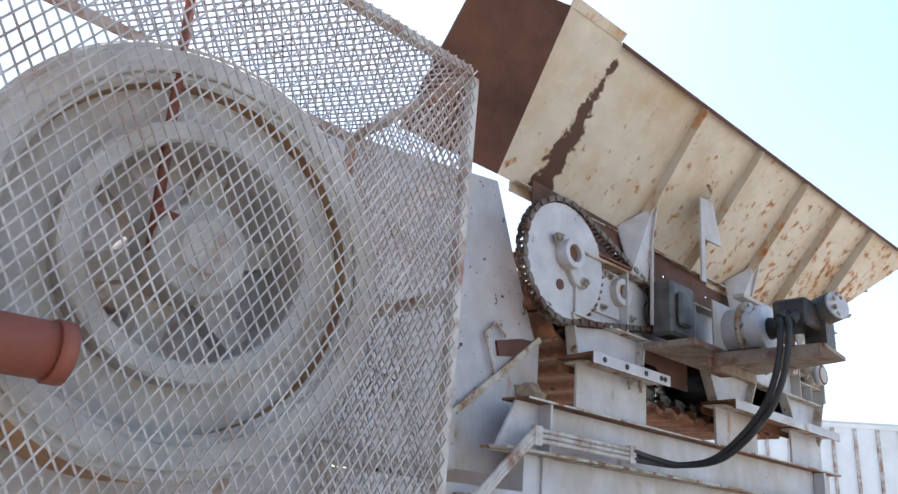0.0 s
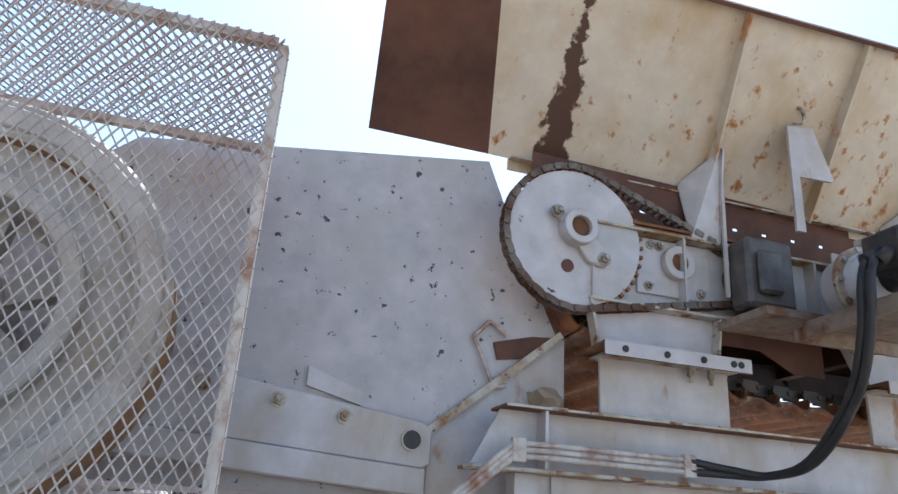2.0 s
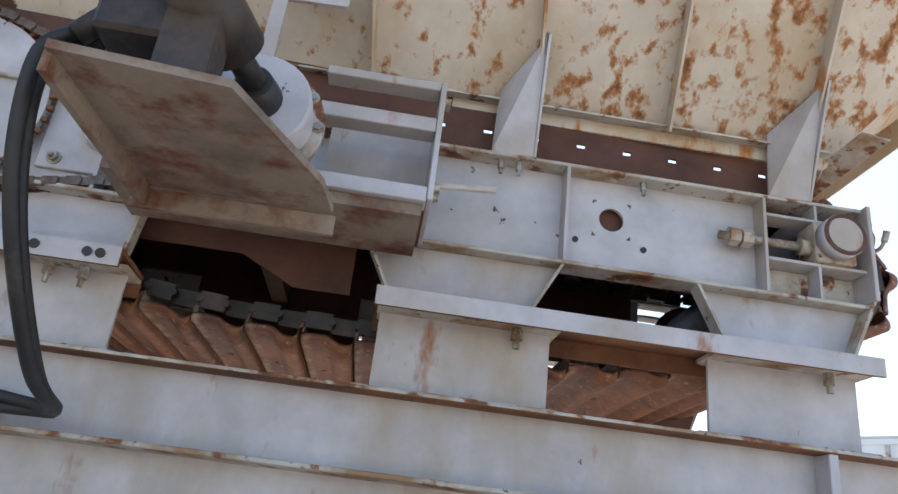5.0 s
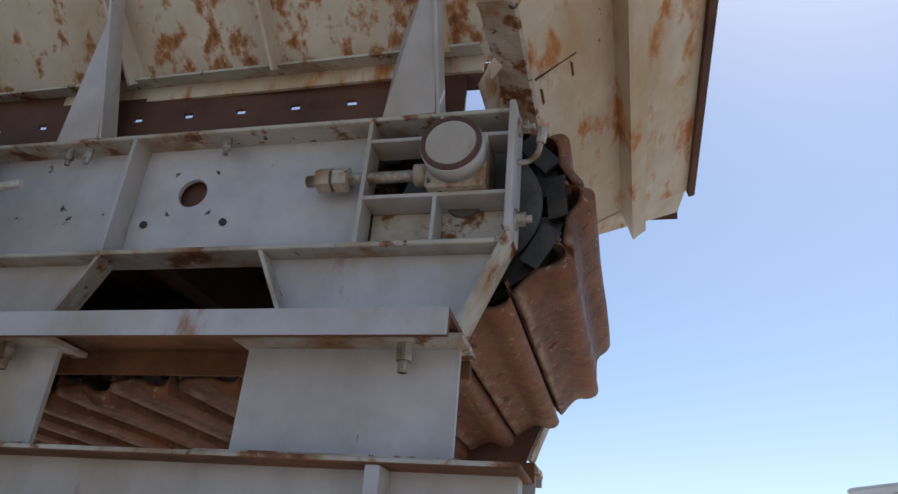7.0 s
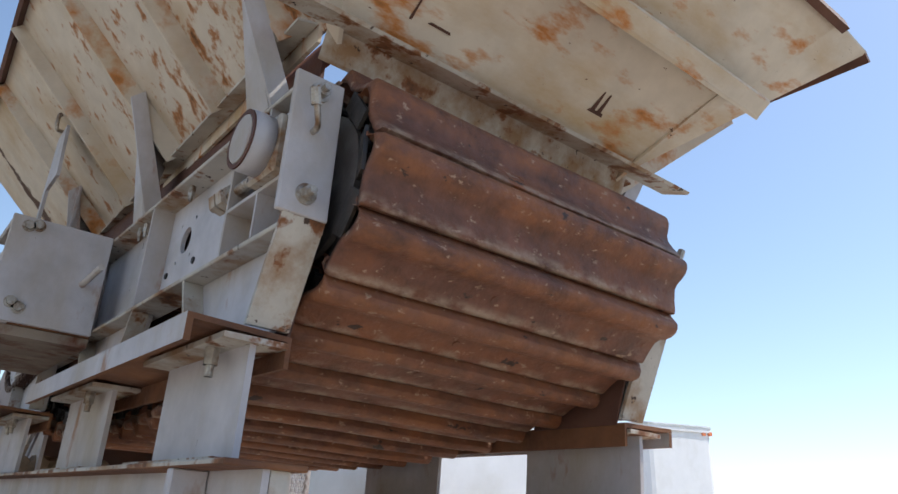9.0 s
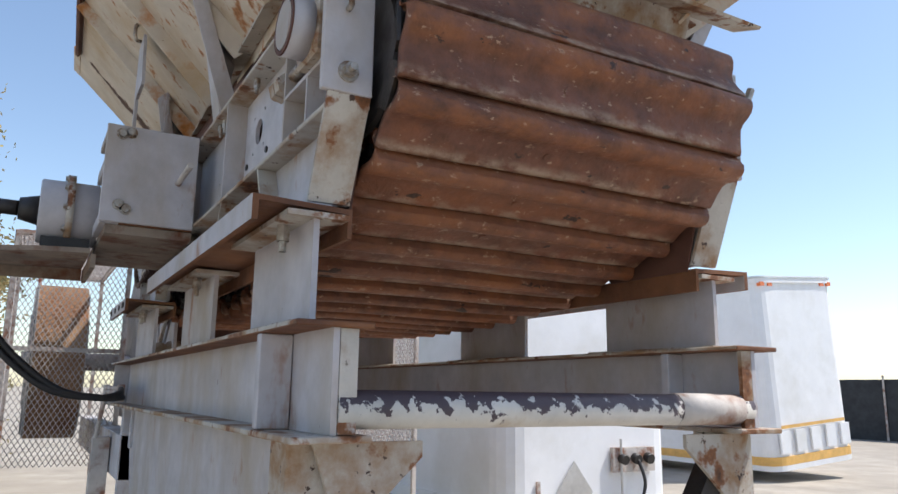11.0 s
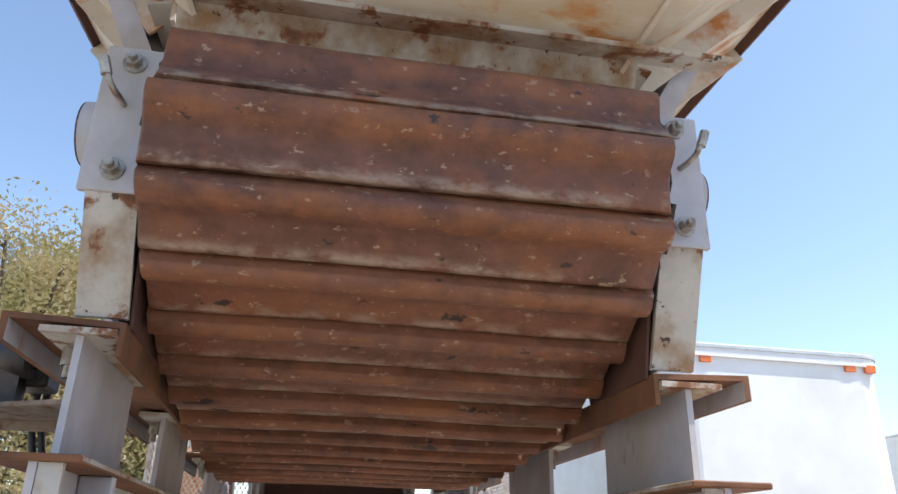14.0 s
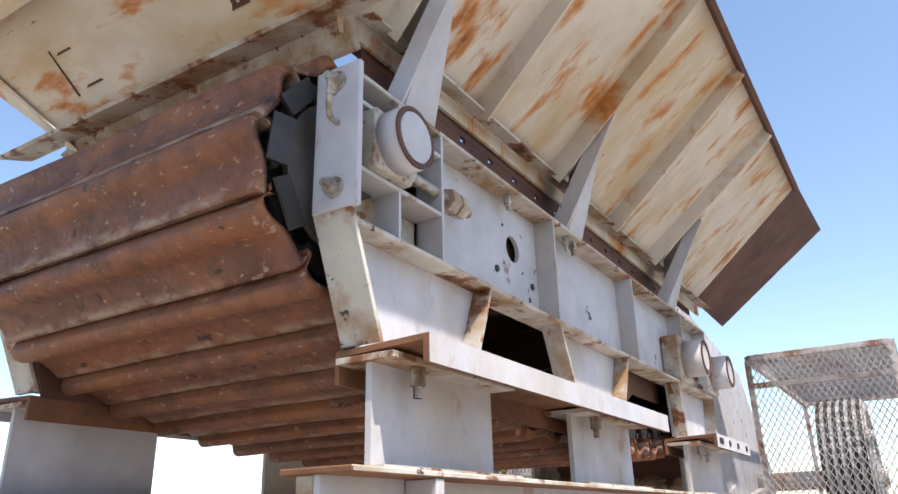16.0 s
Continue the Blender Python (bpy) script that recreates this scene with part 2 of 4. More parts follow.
def box(bm, x0, x1, y0, y1, z0, z1):
    return hexa(bm, [(x0, y0, z0), (x1, y0, z0), (x1, y1, z0), (x0, y1, z0), (x0, y0, z1), (x1, y0, z1), (x1, y1, z1), (x0, y1, z1)])


def slab(bm, poly, vec):
    """A flat outline in space, pushed along vec."""
    vec = Vector(vec)
    a = [bm.verts.new(V(p)) for p in poly]
    b = [bm.verts.new(V(Vector(p) + vec)) for p in poly]
    bm.faces.new(a)
    bm.faces.new(b[::-1])
    n = len(a)
    for i in range(n):
        bm.faces.new((a[i], a[(i + 1) % n], b[(i + 1) % n], b[i]))
    return bm


def plate_xz(bm, poly, y0, y1):
    return slab(bm, [(x, y0, z) for x, z in poly], (0, y1 - y0, 0))


def rod(bm, p, q, r, n=12, r2=None):
    """A round bar from p to q."""
    p, q = V(p), V(q)
    d = (q - p).normalized()
    s = d.orthogonal().normalized()
    u = d.cross(s)
    r2 = r if r2 is None else r2
    a = [bm.verts.new(p + (s * math.cos(k) + u * math.sin(k)) * r) for k in [2 * math.pi * i / n for i in range(n)]]
    b = [bm.verts.new(q + (s * math.cos(k) + u * math.sin(k)) * r2) for k in [2 * math.pi * i / n for i in range(n)]]
    bm.faces.new(a[::-1])
    bm.faces.new(b)
    for i in range(n):
        f = bm.faces.new((a[i], a[(i + 1) % n], b[(i + 1) % n], b[i]))
        f.smooth = n > 8
    return bm


def bar(bm, p, q, w, h, up=(0, 0, 1)):
    """A square bar from p to q, w wide and h high."""
    p, q = Vector(p), Vector(q)
    d = (q - p).normalized()
    if abs(d.dot(Vector(up).normalized())) > 0.999:
        up = (0, 1, 0)
    s = d.cross(Vector(up)).normalized()
    u = s.cross(d)
    pts = [e + s * a * w / 2 + u * b * h / 2 for e in (p, q) for a, b in ((-1, -1), (1, -1), (1, 1), (-1, 1))]
    return hexa(bm, pts)


def ring(bm, c, r0, r1, y0, y1, n=32):
    """A ring or disc round an axis along y."""
    rows = []
    for r, y in ((r0, y0), (r1, y0), (r1, y1), (r0, y1)):
        rows.append([bm.verts.new(V((c[0] + r * math.cos(2 * math.pi * i / n), y, c[1] + r * math.sin(2 * math.pi * i / n)))) for i in range(n)])
    for k in range(4):
        a, b = rows[k], rows[(k + 1) % 4]
        for i in range(n):
            bm.faces.new((a[i], a[(i + 1) % n], b[(i + 1) % n], b[i]))
    return bm


def tube(bm, pts, r, n=8):
    """A hose along points, smoothed."""
    pts = [Vector(p) for p in pts]
    fine = []
    for i in range(len(pts) - 1):
        p0, p1, p2, p3 = pts[max(i - 1, 0)], pts[i], pts[i + 1], pts[min(i + 2, len(pts) - 1)]
        for k in range(8):
            t = k / 8
            fine.append(0.5 * (2 * p1 + (p2 - p0) * t + (2 * p0 - 5 * p1 + 4 * p2 - p3) * t * t + (3 * p1 - p0 - 3 * p2 + p3) * t ** 3))
    fine.append(pts[-1])
    rows = []
    for i, p in enumerate(fine):
        d = (fine[min(i + 1, len(fine) - 1)] - fine[max(i - 1, 0)]).normalized()
        s = d.cross(Vector((0.31, 0.27, 0.91))).normalized()
        u = d.cross(s)
        rows.append([bm.verts.new(V(p + (s * math.cos(2 * math.pi * k / n) + u * math.sin(2 * math.pi * k / n)) * r)) for k in range(n)])
    for a, b in zip(rows, rows[1:]):
        for k in range(n):
            bm.faces.new((a[k], a[(k + 1) % n], b[(k + 1) % n], b[k])).smooth = True
    bm.faces.new(rows[0][::-1])
    bm.faces.new(rows[-1])
    return bm


def finish(bm, name, material, bevel=0.0):
    bmesh.ops.recalc_face_normals(bm, faces=bm.faces)
    if bevel:
        bmesh.ops.bevel(bm, geom=[e for e in bm.edges if e.is_manifold and e.calc_face_angle(0) > 0.6], offset=bevel, segments=1, affect='EDGES', profile=0.5)
    me = bpy.data.meshes.new(name)
    bm.to_mesh(me)
    bm.free()
    me.materials.append(material)
    return me


def underside(ob, material, ends=True):
    """Gives the faces that look down, and the cut ends, a second material."""
    ob.data.materials.append(material)
    for p in ob.data.polygons:
        if p.normal.z < -0.5 or (ends and abs(p.normal.x) > 0.7):
            p.material_index = 1
    return ob


def thing(name, at, label, category, group="", kind=""):
    e = new(name)
    e.location = at
    e.empty_display_size = 0.2
    return tagged(e, label, category, group, kind)


def base_of(ob):
    """Where a thing or part stands; parts of parts hang on parts that stand at their thing's place."""
    m = Matrix.Identity(4)
    while ob is not None:
        m = ob.matrix_basis @ m if ob.parent is None else ob.matrix_parent_inverse @ ob.matrix_basis @ m
        ob = ob.parent
    return m


def part(name, bm, material, parent, label="", bevel=0.0):
    ob = new(name, finish(bm, name, material, bevel))
    ob.parent = parent
    ob.matrix_parent_inverse = base_of(parent).inverted()
    return tagged(ob, label)


def solo(name, bm, material, label, category, group="", kind="", bevel=0.0):
    return tagged(new(name, finish(bm, name, material, bevel)), label, category, group, kind)


def B():
    return bmesh.new()


GROUND_Z = -0.30

# ---- ground and far things ----
bm = B()
n = 24
grid = [[bm.verts.new((-1400 + 2800 * i / n, -1400 + 2800 * j / n, GROUND_Z)) for j in range(n + 1)] for i in range(n + 1)]
for i in range(n):
    for j in range(n):
        bm.faces.new((grid[i][j], grid[i + 1][j], grid[i + 1][j + 1], grid[i][j + 1]))
solo("ground", bm, M_GROUND, "dry pale dusty yard ground", "ground", kind="structure")


def screen_fence(p, q, h):
    """A long screened fence between two places."""
    t = thing("fence", (p[0], p[1], GROUND_Z), "dark screened yard fence behind the trailers", "fence")
    p, q = Vector((*p, GROUND_Z)), Vector((*q, GROUND_Z))
    bm = B()
    bar(bm, p + Vector((0, 0, h / 2)), q + Vector((0, 0, h / 2)), 0.04, h)
    part("screen", bm, M_FENCE, t)
    for i in range(9):
        c = p.lerp(q, i / 8)
        bm = B()
        rod(bm, c + Vector((0.06, -0.06, 0)), c + Vector((0.06, -0.06, h + 0.15)), 0.04, 8)
        part("post", bm, M_GUARD, t)


screen_fence((-34, 27), (-4, 29), 2.3)


def box_trailer(name, x1, x0, y0, y1, z0, z1, label, ribs=0, stripe=False, gear=False, turn=None):
    """A road trailer with its nose at x1: skin with rounded corners, roof cap, lower rail, landing legs, wheels, lamps."""
    t = thing(name, (x1, (y0 + y1) / 2, GROUND_Z), label, "trailer", "parked box trailers")
    r = 0.28
    out = [(x0, y0), (x1 - r, y0)]
    out += [(x1 - r + r * math.sin(a), y0 + r - r * math.cos(a)) for a in (0.4, 0.8, 1.17, 1.57)]
    out += [(x1 - r + r * math.cos(a), y1 - r + r * math.sin(a)) for a in (0.0, 0.4, 0.8, 1.17, 1.57)] + [(x0, y1)]
    body = part("body", slab(B(), [(x, y, z0) for x, y in out], (0, 0, z1 - z0)), M_TRAILER, t)
    cx, cy = (x0 + x1) / 2, (y0 + y1) / 2
    grow = [(cx + (x - cx) * 1.006, cy + (y - cy) * 1.02) for x, y in out]
    part("roof_cap", slab(B(), [(x, y, z1 - 0.11) for x, y in grow], (0, 0, 0.14)), M_TRAILER, t)
    part("roof_lip", slab(B(), [(cx + (x - cx) * 1.008, cy + (y - cy) * 1.03, z1 - 0.02) for x, y in out], (0, 0, 0.03)), M_BLADE, t)
    part("lower_rail", slab(B(), [(x, y, z0 - 0.02) for x, y in grow], (0, 0, 0.16)), M_STRIPE if stripe else M_TRAILER, t, "orange-yellow striped rail" if stripe else "")
    if stripe:
        part("base_rail", slab(B(), [(x, y, z0 - 0.12) for x, y in grow], (0, 0, 0.098)), M_TRAILER, t)
        for k in range(5):
            yy = y0 + 0.3 + (y1 - y0 - 0.6) * k / 4
            part("nose_panel", box(B(), x1 + 0.006, x1 + 0.05, yy - 0.14, yy + 0.14, z0 + 0.2, z0 + 0.62), M_TRAILER, t)
        part("upper_stripe", box(B(), x1 + 0.02, x1 + 0.028, y0 + 0.25, y1 - 0.25, z0 + 0.66, z0 + 0.72), M_STRIPE, t)
    for yy in (y0 + 0.18, y0 + 0.42, y1 - 0.42, y1 - 0.18):
        part("marker_lamp", box(B(), x1 - 0.10, x1 + 0.03, yy - 0.06, yy + 0.06, z1 - 0.17, z1 - 0.09), M_LAMP, t, "amber marker lamp")
    for k in range(ribs):
        xx = x1 - 0.5 - (x1 - x0 - 0.8) * k / ribs
        for ya, yb in ((y0 - 0.05, y0 + 0.01), (y1 - 0.01, y1 + 0.05)):
            # ribs coloured darker than the skin, putting their shadow lines into the paint
            part("side_rib", box(B(), xx - 0.03, xx + 0.03, ya, yb, z0 + 0.15, z1 - 0.12), M_GUARD, t)
    for s in (y0 + 0.35, y1 - 0.35):
        part("landing_leg", box(B(), x1 - 2.0, x1 - 1.86, s - 0.07, s + 0.07, GROUND_Z, z0 - 0.02), M_DARK, t)
        for xx in (x0 + 1.2, x0 + 2.5):
            part("wheel", ring(B(), (xx, GROUND_Z + 0.5), 0.12, 0.5, s - 0.14, s + 0.14, 24), M_RUBBER, t)
    if gear:
        g = part("connector_box", box(B(), x1 + 0.01, x1 + 0.07, y1 - 1.0, y1 - 0.35, 0.42, 0.70), M_GUARD, t, "grey connector box with cables")
        for k in range(3):
            part("connector", rod(B(), (x1 + 0.07, y1 - 0.88 + 0.2 * k, 0.58), (x1 + 0.15, y1 - 0.88 + 0.2 * k, 0.56), 0.06, 10), M_DARK, g)
        part("cable", tube(B(), [(x1 + 0.14, y1 - 0.68, 0.56), (x1 + 0.22, y1 - 0.66, 0.3), (x1 + 0.2, y1 - 0.75, 0.0), (x1 + 0.1, y1 - 0.72, -0.2)], 0.02, 6), M_RUBBER, t)
        yc, zc = y0 + 0.95, 0.22
        part("placard_holder", slab(B(), [(x1 + 0.012, yc, zc - 0.34), (x1 + 0.012, yc + 0.26, zc), (x1 + 0.012, yc, zc + 0.34), (x1 + 0.012, yc - 0.26, zc)], (0.02, 0, 0)), M_BLADE, t,
             "bare metal diamond placard holder")
        part("placard_bar", box(B(), x1 + 0.012, x1 + 0.03, y0 + 0.42, y0 + 0.47, 0.0, 0.36), M_GUARD, t)
        part("hand_rail", rod(B(), (x1 + 0.09, y0 + 1.6, 0.1), (x1 + 0.09, y0 + 1.6, 0.8), 0.015, 8), M_BLADE, t)
    return t


box_trailer("trailer", -5.25, -17.5, 4.05, 6.55, -0.05, 3.36, "white box trailer with rounded nose corners and amber lamps", ribs=0, gear=True)
leaning = box_trailer("trailer", -7.9, -20.0, 12.05, 14.55, 0.12, 3.72, "white box trailer with an orange-yellow stripe round its base", stripe=True)
leaning.rotation_euler.x = radians(4.5)   # parked on a cross slope
far = box_trailer("trailer", 0.0, -14.0, -1.25, 1.25, 0.3, 3.5, "white corrugated box trailer parked behind the crusher", ribs=30)
far.matrix_basis = pose(4.6, 13.0, GROUND_Z, 0, 0, 128)


def leaf_tree(at, height, spread, seed, label):
    """A tapered trunk, forking limbs and a crown of many small leaf clumps with gaps."""
    rnd = random.Random(seed)
    t = thing("tree", (*at, GROUND_Z), label, "tree", "trees behind the crusher")
    o = Vector((*at, GROUND_Z))
    bm = B()
    tips = []
    top = o + Vector((0.2, 0.1, height * 0.34))
    rod(bm, o, top, 0.22, 10, 0.15)
    for k in range(9):
        a = k * 2.4 + rnd.random()
        reach = spread * (0.35 + 0.55 * rnd.random())
        e = o + Vector((math.cos(a) * reach, math.sin(a) * reach, height * (0.55 + 0.42 * rnd.random())))
        rod(bm, top, e, 0.09, 7, 0.025)
        for j in range(4):
            s = top.lerp(e, 0.4 + 0.18 * j)
            q = s + Vector((rnd.uniform(-1, 1), rnd.uniform(-1, 1), rnd.uniform(0.0, 1.0))) * spread * 0.4
            rod(bm, s, q, 0.035, 5, 0.01)
            tips += [q, s.lerp(q, 0.6)]
        tips.append(e)
    for _ in range(40):
        a, r = rnd.uniform(0, 6.28), spread * 0.8 * math.sqrt(rnd.random())
        tips.append(o + Vector((math.cos(a) * r, math.sin(a) * r, height * rnd.uniform(0.12, 0.55))))
    part("trunk", bm, M_BARK, t)
    verts, faces = [], []
    for c in tips:
        for _ in range(480):
            d = Vector((rnd.gauss(0, 1), rnd.gauss(0, 1), rnd.gauss(0, 0.9))) * spread * 0.15
            p = c + d
            if p.z < GROUND_Z + 0.3:
                continue
            u = Vector((rnd.uniform(-1, 1), rnd.uniform(-1, 1), rnd.uniform(-1, 1))).normalized()
            w = u.orthogonal().normalized() * rnd.uniform(0.018, 0.034)
            u = u * rnd.uniform(0.035, 0.075)
            i = len(verts)
            verts += [p - u, p + w, p + u, p - w]
            faces.append((i, i + 1, i + 2, i + 3))
    me = bpy.data.meshes.new("crown")
    me.from_pydata([tuple(v) for v in verts], [], faces)
    me.materials.append(M_LEAF)
    ob = new("crown", me)
    ob.parent = t
    ob.matrix_parent_inverse = base_of(t).inverted()
    return t


leaf_tree((-13.5, -5.2), 7.6, 2.6, 1, "tall olive-green tree with dry yellowing leaves")
leaf_tree((-14.5, -4.0), 7.4, 2.3, 2, "olive-green tree with thin dry foliage")
leaf_tree((-14.6, -2.4), 4.3, 1.6, 3, "olive-green tree with thin dry foliage")
leaf_tree((-16.5, -8.5), 6.8, 2.8, 4, "tall olive-green tree with dry yellowing leaves")

# ---- the apron feeder ----
feeder = thing("apron_feeder", (-1.8, 0.75, 1.78), "white-painted apron feeder frame with rusted steel pans", "feeder")
TAIL = (-0.13, 2.20)   # tail shaft, x and z
HEAD_X = -3.223


TAIL_R, LEAVE = 0.300, radians(-63)


def pan_loop():
    """The closed line of the pans' hinges: up round the tail, back along the top, round the head, and home along the sagging return run."""
    pts = []
    for k in range(41):
        a = LEAVE + (math.pi / 2 - LEAVE) * k / 40
        pts.append(Vector((TAIL[0] + TAIL_R * math.cos(a), 0, TAIL[1] + TAIL_R * math.sin(a))))
    for k in range(1, 60):
        pts.append(Vector((TAIL[0] + (HEAD_X - TAIL[0]) * k / 60, 0, TAIL[1] + TAIL_R)))
    for k in range(33):
        a = math.pi / 2 + math.pi * k / 32
        pts.append(Vector((HEAD_X + TAIL_R * math.cos(a), 0, TAIL[1] + TAIL_R * math.sin(a))))
    x0, z0 = pts[0].x, pts[0].z
    head_z = TAIL[1] - TAIL_R
    sag = z0 - 0.29
    for k in range(1, 100):
        x = HEAD_X + (x0 - HEAD_X) * k / 100
        pts.append(Vector((x, 0, sag + (z0 - sag) * math.exp((x - x0) / 0.52) + (head_z - sag) * math.exp((HEAD_X - x) / 0.40))))
    pts.append(pts[0].copy())
    return pts


HINGES = pan_loop()
RUN = [0.0]
for p0, p1 in zip(HINGES, HINGES[1:]):
    RUN.append(RUN[-1] + (p1 - p0).length)
LOOP = RUN[-1]


def loop_point(s, inset=0.0):
    """The place s metres along the loop, moved inwards by inset."""
    s %= LOOP
    i = max(0, min(int(np.searchsorted(RUN, s, side="right")) - 1, len(HINGES) - 2))
    d = (HINGES[i + 1] - HINGES[i]).normalized()
    return HINGES[i] + d * (s - RUN[i]) + Vector((-d.z, 0, d.x)) * inset


PANS = 43
PITCH = LOOP / PANS
PAN_PHASE = 0.0

# one pan, seen from outside: a rolled bead at the leading edge, then a flat that laps under the next bead
prof = [(0.006, -0.022), (0.0, 0.018), (0.012, 0.019), (0.045, 0.013), (0.080, 0.011), (0.098, 0.018), (0.114, 0.034), (0.132, 0.047), (0.152, 0.052), (0.168, 0.048), (0.179, 0.037), (0.183, -0.030), (PITCH + 0.004, -0.036)]
bm = B()
rows = []
wid = [0.15, 0.158, 0.33, 0.54, 0.75, 0.96, 1.17, 1.342, 1.35]
for j, yy in enumerate(wid):
    edge = 0 if 0 < j < len(wid) - 1 else 1
    rows.append([bm.verts.new((u, yy - 0.75, w * (1 - 0.4 * edge) - 0.006 * edge + 0.0025 * math.sin(7 * yy + 3 * u))) for u, w in prof])
for a, b in zip(rows, rows[1:]):
    for i in range(len(prof) - 1):
        bm.faces.new((a[i], a[i + 1], b[i + 1], b[i])).smooth = 1 <= i <= 9
back = bmesh.ops.extrude_face_region(bm, geom=list(bm.faces))
bmesh.ops.translate(bm, verts=[g for g in back["geom"] if isinstance(g, bmesh.types.BMVert)], vec=(0, 0, -0.014))
for yy in (-0.52, -0.40, -0.1, 0.12, 0.38, 0.54):
    rod(bm, (0.062, yy, -0.004), (0.062, yy, 0.013), 0.012, 6)
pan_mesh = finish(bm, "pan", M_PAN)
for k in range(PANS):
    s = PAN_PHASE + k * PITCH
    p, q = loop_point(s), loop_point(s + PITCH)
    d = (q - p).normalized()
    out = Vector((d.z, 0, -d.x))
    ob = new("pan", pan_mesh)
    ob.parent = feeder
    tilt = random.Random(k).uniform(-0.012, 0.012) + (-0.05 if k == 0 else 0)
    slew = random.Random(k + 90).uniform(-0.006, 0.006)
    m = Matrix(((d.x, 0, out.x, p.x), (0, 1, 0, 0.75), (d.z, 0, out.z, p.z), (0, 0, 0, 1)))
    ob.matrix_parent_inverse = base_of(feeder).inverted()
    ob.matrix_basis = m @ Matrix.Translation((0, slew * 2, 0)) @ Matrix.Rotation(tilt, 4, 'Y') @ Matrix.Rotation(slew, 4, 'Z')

# track chains inside the pans
for yy in (0.205, 1.295):
    bm = B()
    for k in range(PANS * 2):
        a, b = loop_point(k * PITCH / 2, 0.065), loop_point((k + 1) * PITCH / 2, 0.065)
        off = 0.02 if k % 2 else -0.02
        bar(bm, a + Vector((0, yy + off, 0)), b + Vector((0, yy + off, 0)), 0.014, 0.06, (0.001, 0, 1))
        rod(bm, a + Vector((0, yy - 0.034, 0)), a + Vector((0, yy + 0.034, 0)), 0.013, 8)
    part("track_chain", bm, M_DARK, feeder, "greasy black track chain")
# upright wings along the carrying run, with small slots between them
bm = B()
box(bm, -PITCH, 0, 0, 0.012, 2.47, 2.567)
box(bm, -PITCH + 0.035, 0, 0, 0.012, 2.567, 2.587)
box(bm, -PITCH, 0, 0.001, 0.013, 2.587, 2.665)
wing_mesh = finish(bm, "pan_wing", M_DKRUST)
for yy in (0.135, 1.353):
    for k in range(16):
        ob = new("pan_wing", wing_mesh)
        ob.parent = feeder
        ob.matrix_parent_inverse = base_of(feeder).inverted()
        ob.matrix_basis = Matrix.Translation((-0.16 - k * PITCH, yy, 0))
bm = B()
rod(bm, (TAIL[0], 0.2, TAIL[1]), (TAIL[0], 1.3, TAIL[1]), 0.16, 20)
part("tail_roller", bm, M_DARK, feeder)
for yy in (0.168, 1.332):
    side = -1 if yy < 0.7 else 1
    part("tail_disc", ring(B(), TAIL, 0.05, 0.205, yy - 0.008, yy + 0.008, 28), M_GREASE, feeder, "greasy grey tail wheel disc")
    bm = B()
    rod(bm, (TAIL[0], yy, TAIL[1]), (TAIL[0], yy + side * 0.07, TAIL[1]), 0.06, 16)
    part("tail_shaft", bm, M_GREASE, feeder)
for k in range(3):
    for yy in (0.146, 1.354):
        s0 = (k + 0.42) * PITCH
        p, q = loop_point(s0, 0.045), loop_point(s0 + 0.15, 0.05)
        part("link_plate", bar(B(), p + Vector((0, yy, 0)), q + Vector((0, yy + 0.004, 0)), 0.010, 0.055, (0.001, 0, 1)), M_DARK, feeder)
bm = B()
rod(bm, (HEAD_X, 0.16, TAIL[1]), (HEAD_X, 1.34, TAIL[1]), 0.2, 20)
part("head_roller", bm, M_DARK, feeder)
# rails added inside, drawn up to the wings to block light from the slots
bm = B()
box(bm, -3.3, -0.45, 0.137, 0.16, 2.20, 2.468)
box(bm, -3.3, -0.45, 1.34, 1.363, 2.20, 2.468)
part("carrier_rail", bm, M_DKRUST, feeder)


def nut(parent, x, y, z, axis, r=0.024, depth=0.03, stud=True):
    """A hexagon nut on its washer with the stud's end."""
    a = Vector(axis)
    c = Vector((x, y, z))
    bm = B()
    rod(bm, c - a * 0.004, c + a * 0.005, r * 1.45, 14)
    rod(bm, c + a * 0.005, c + a * depth, r, 6)
    if stud:
        rod(bm, c + a * depth, c + a * (depth + 0.016), r * 0.55, 8)
    return part("nut", bm, M_ZINC, parent)


LEDGE_DROP = (0.0, 0.035)   # the far ledge sits a little lower


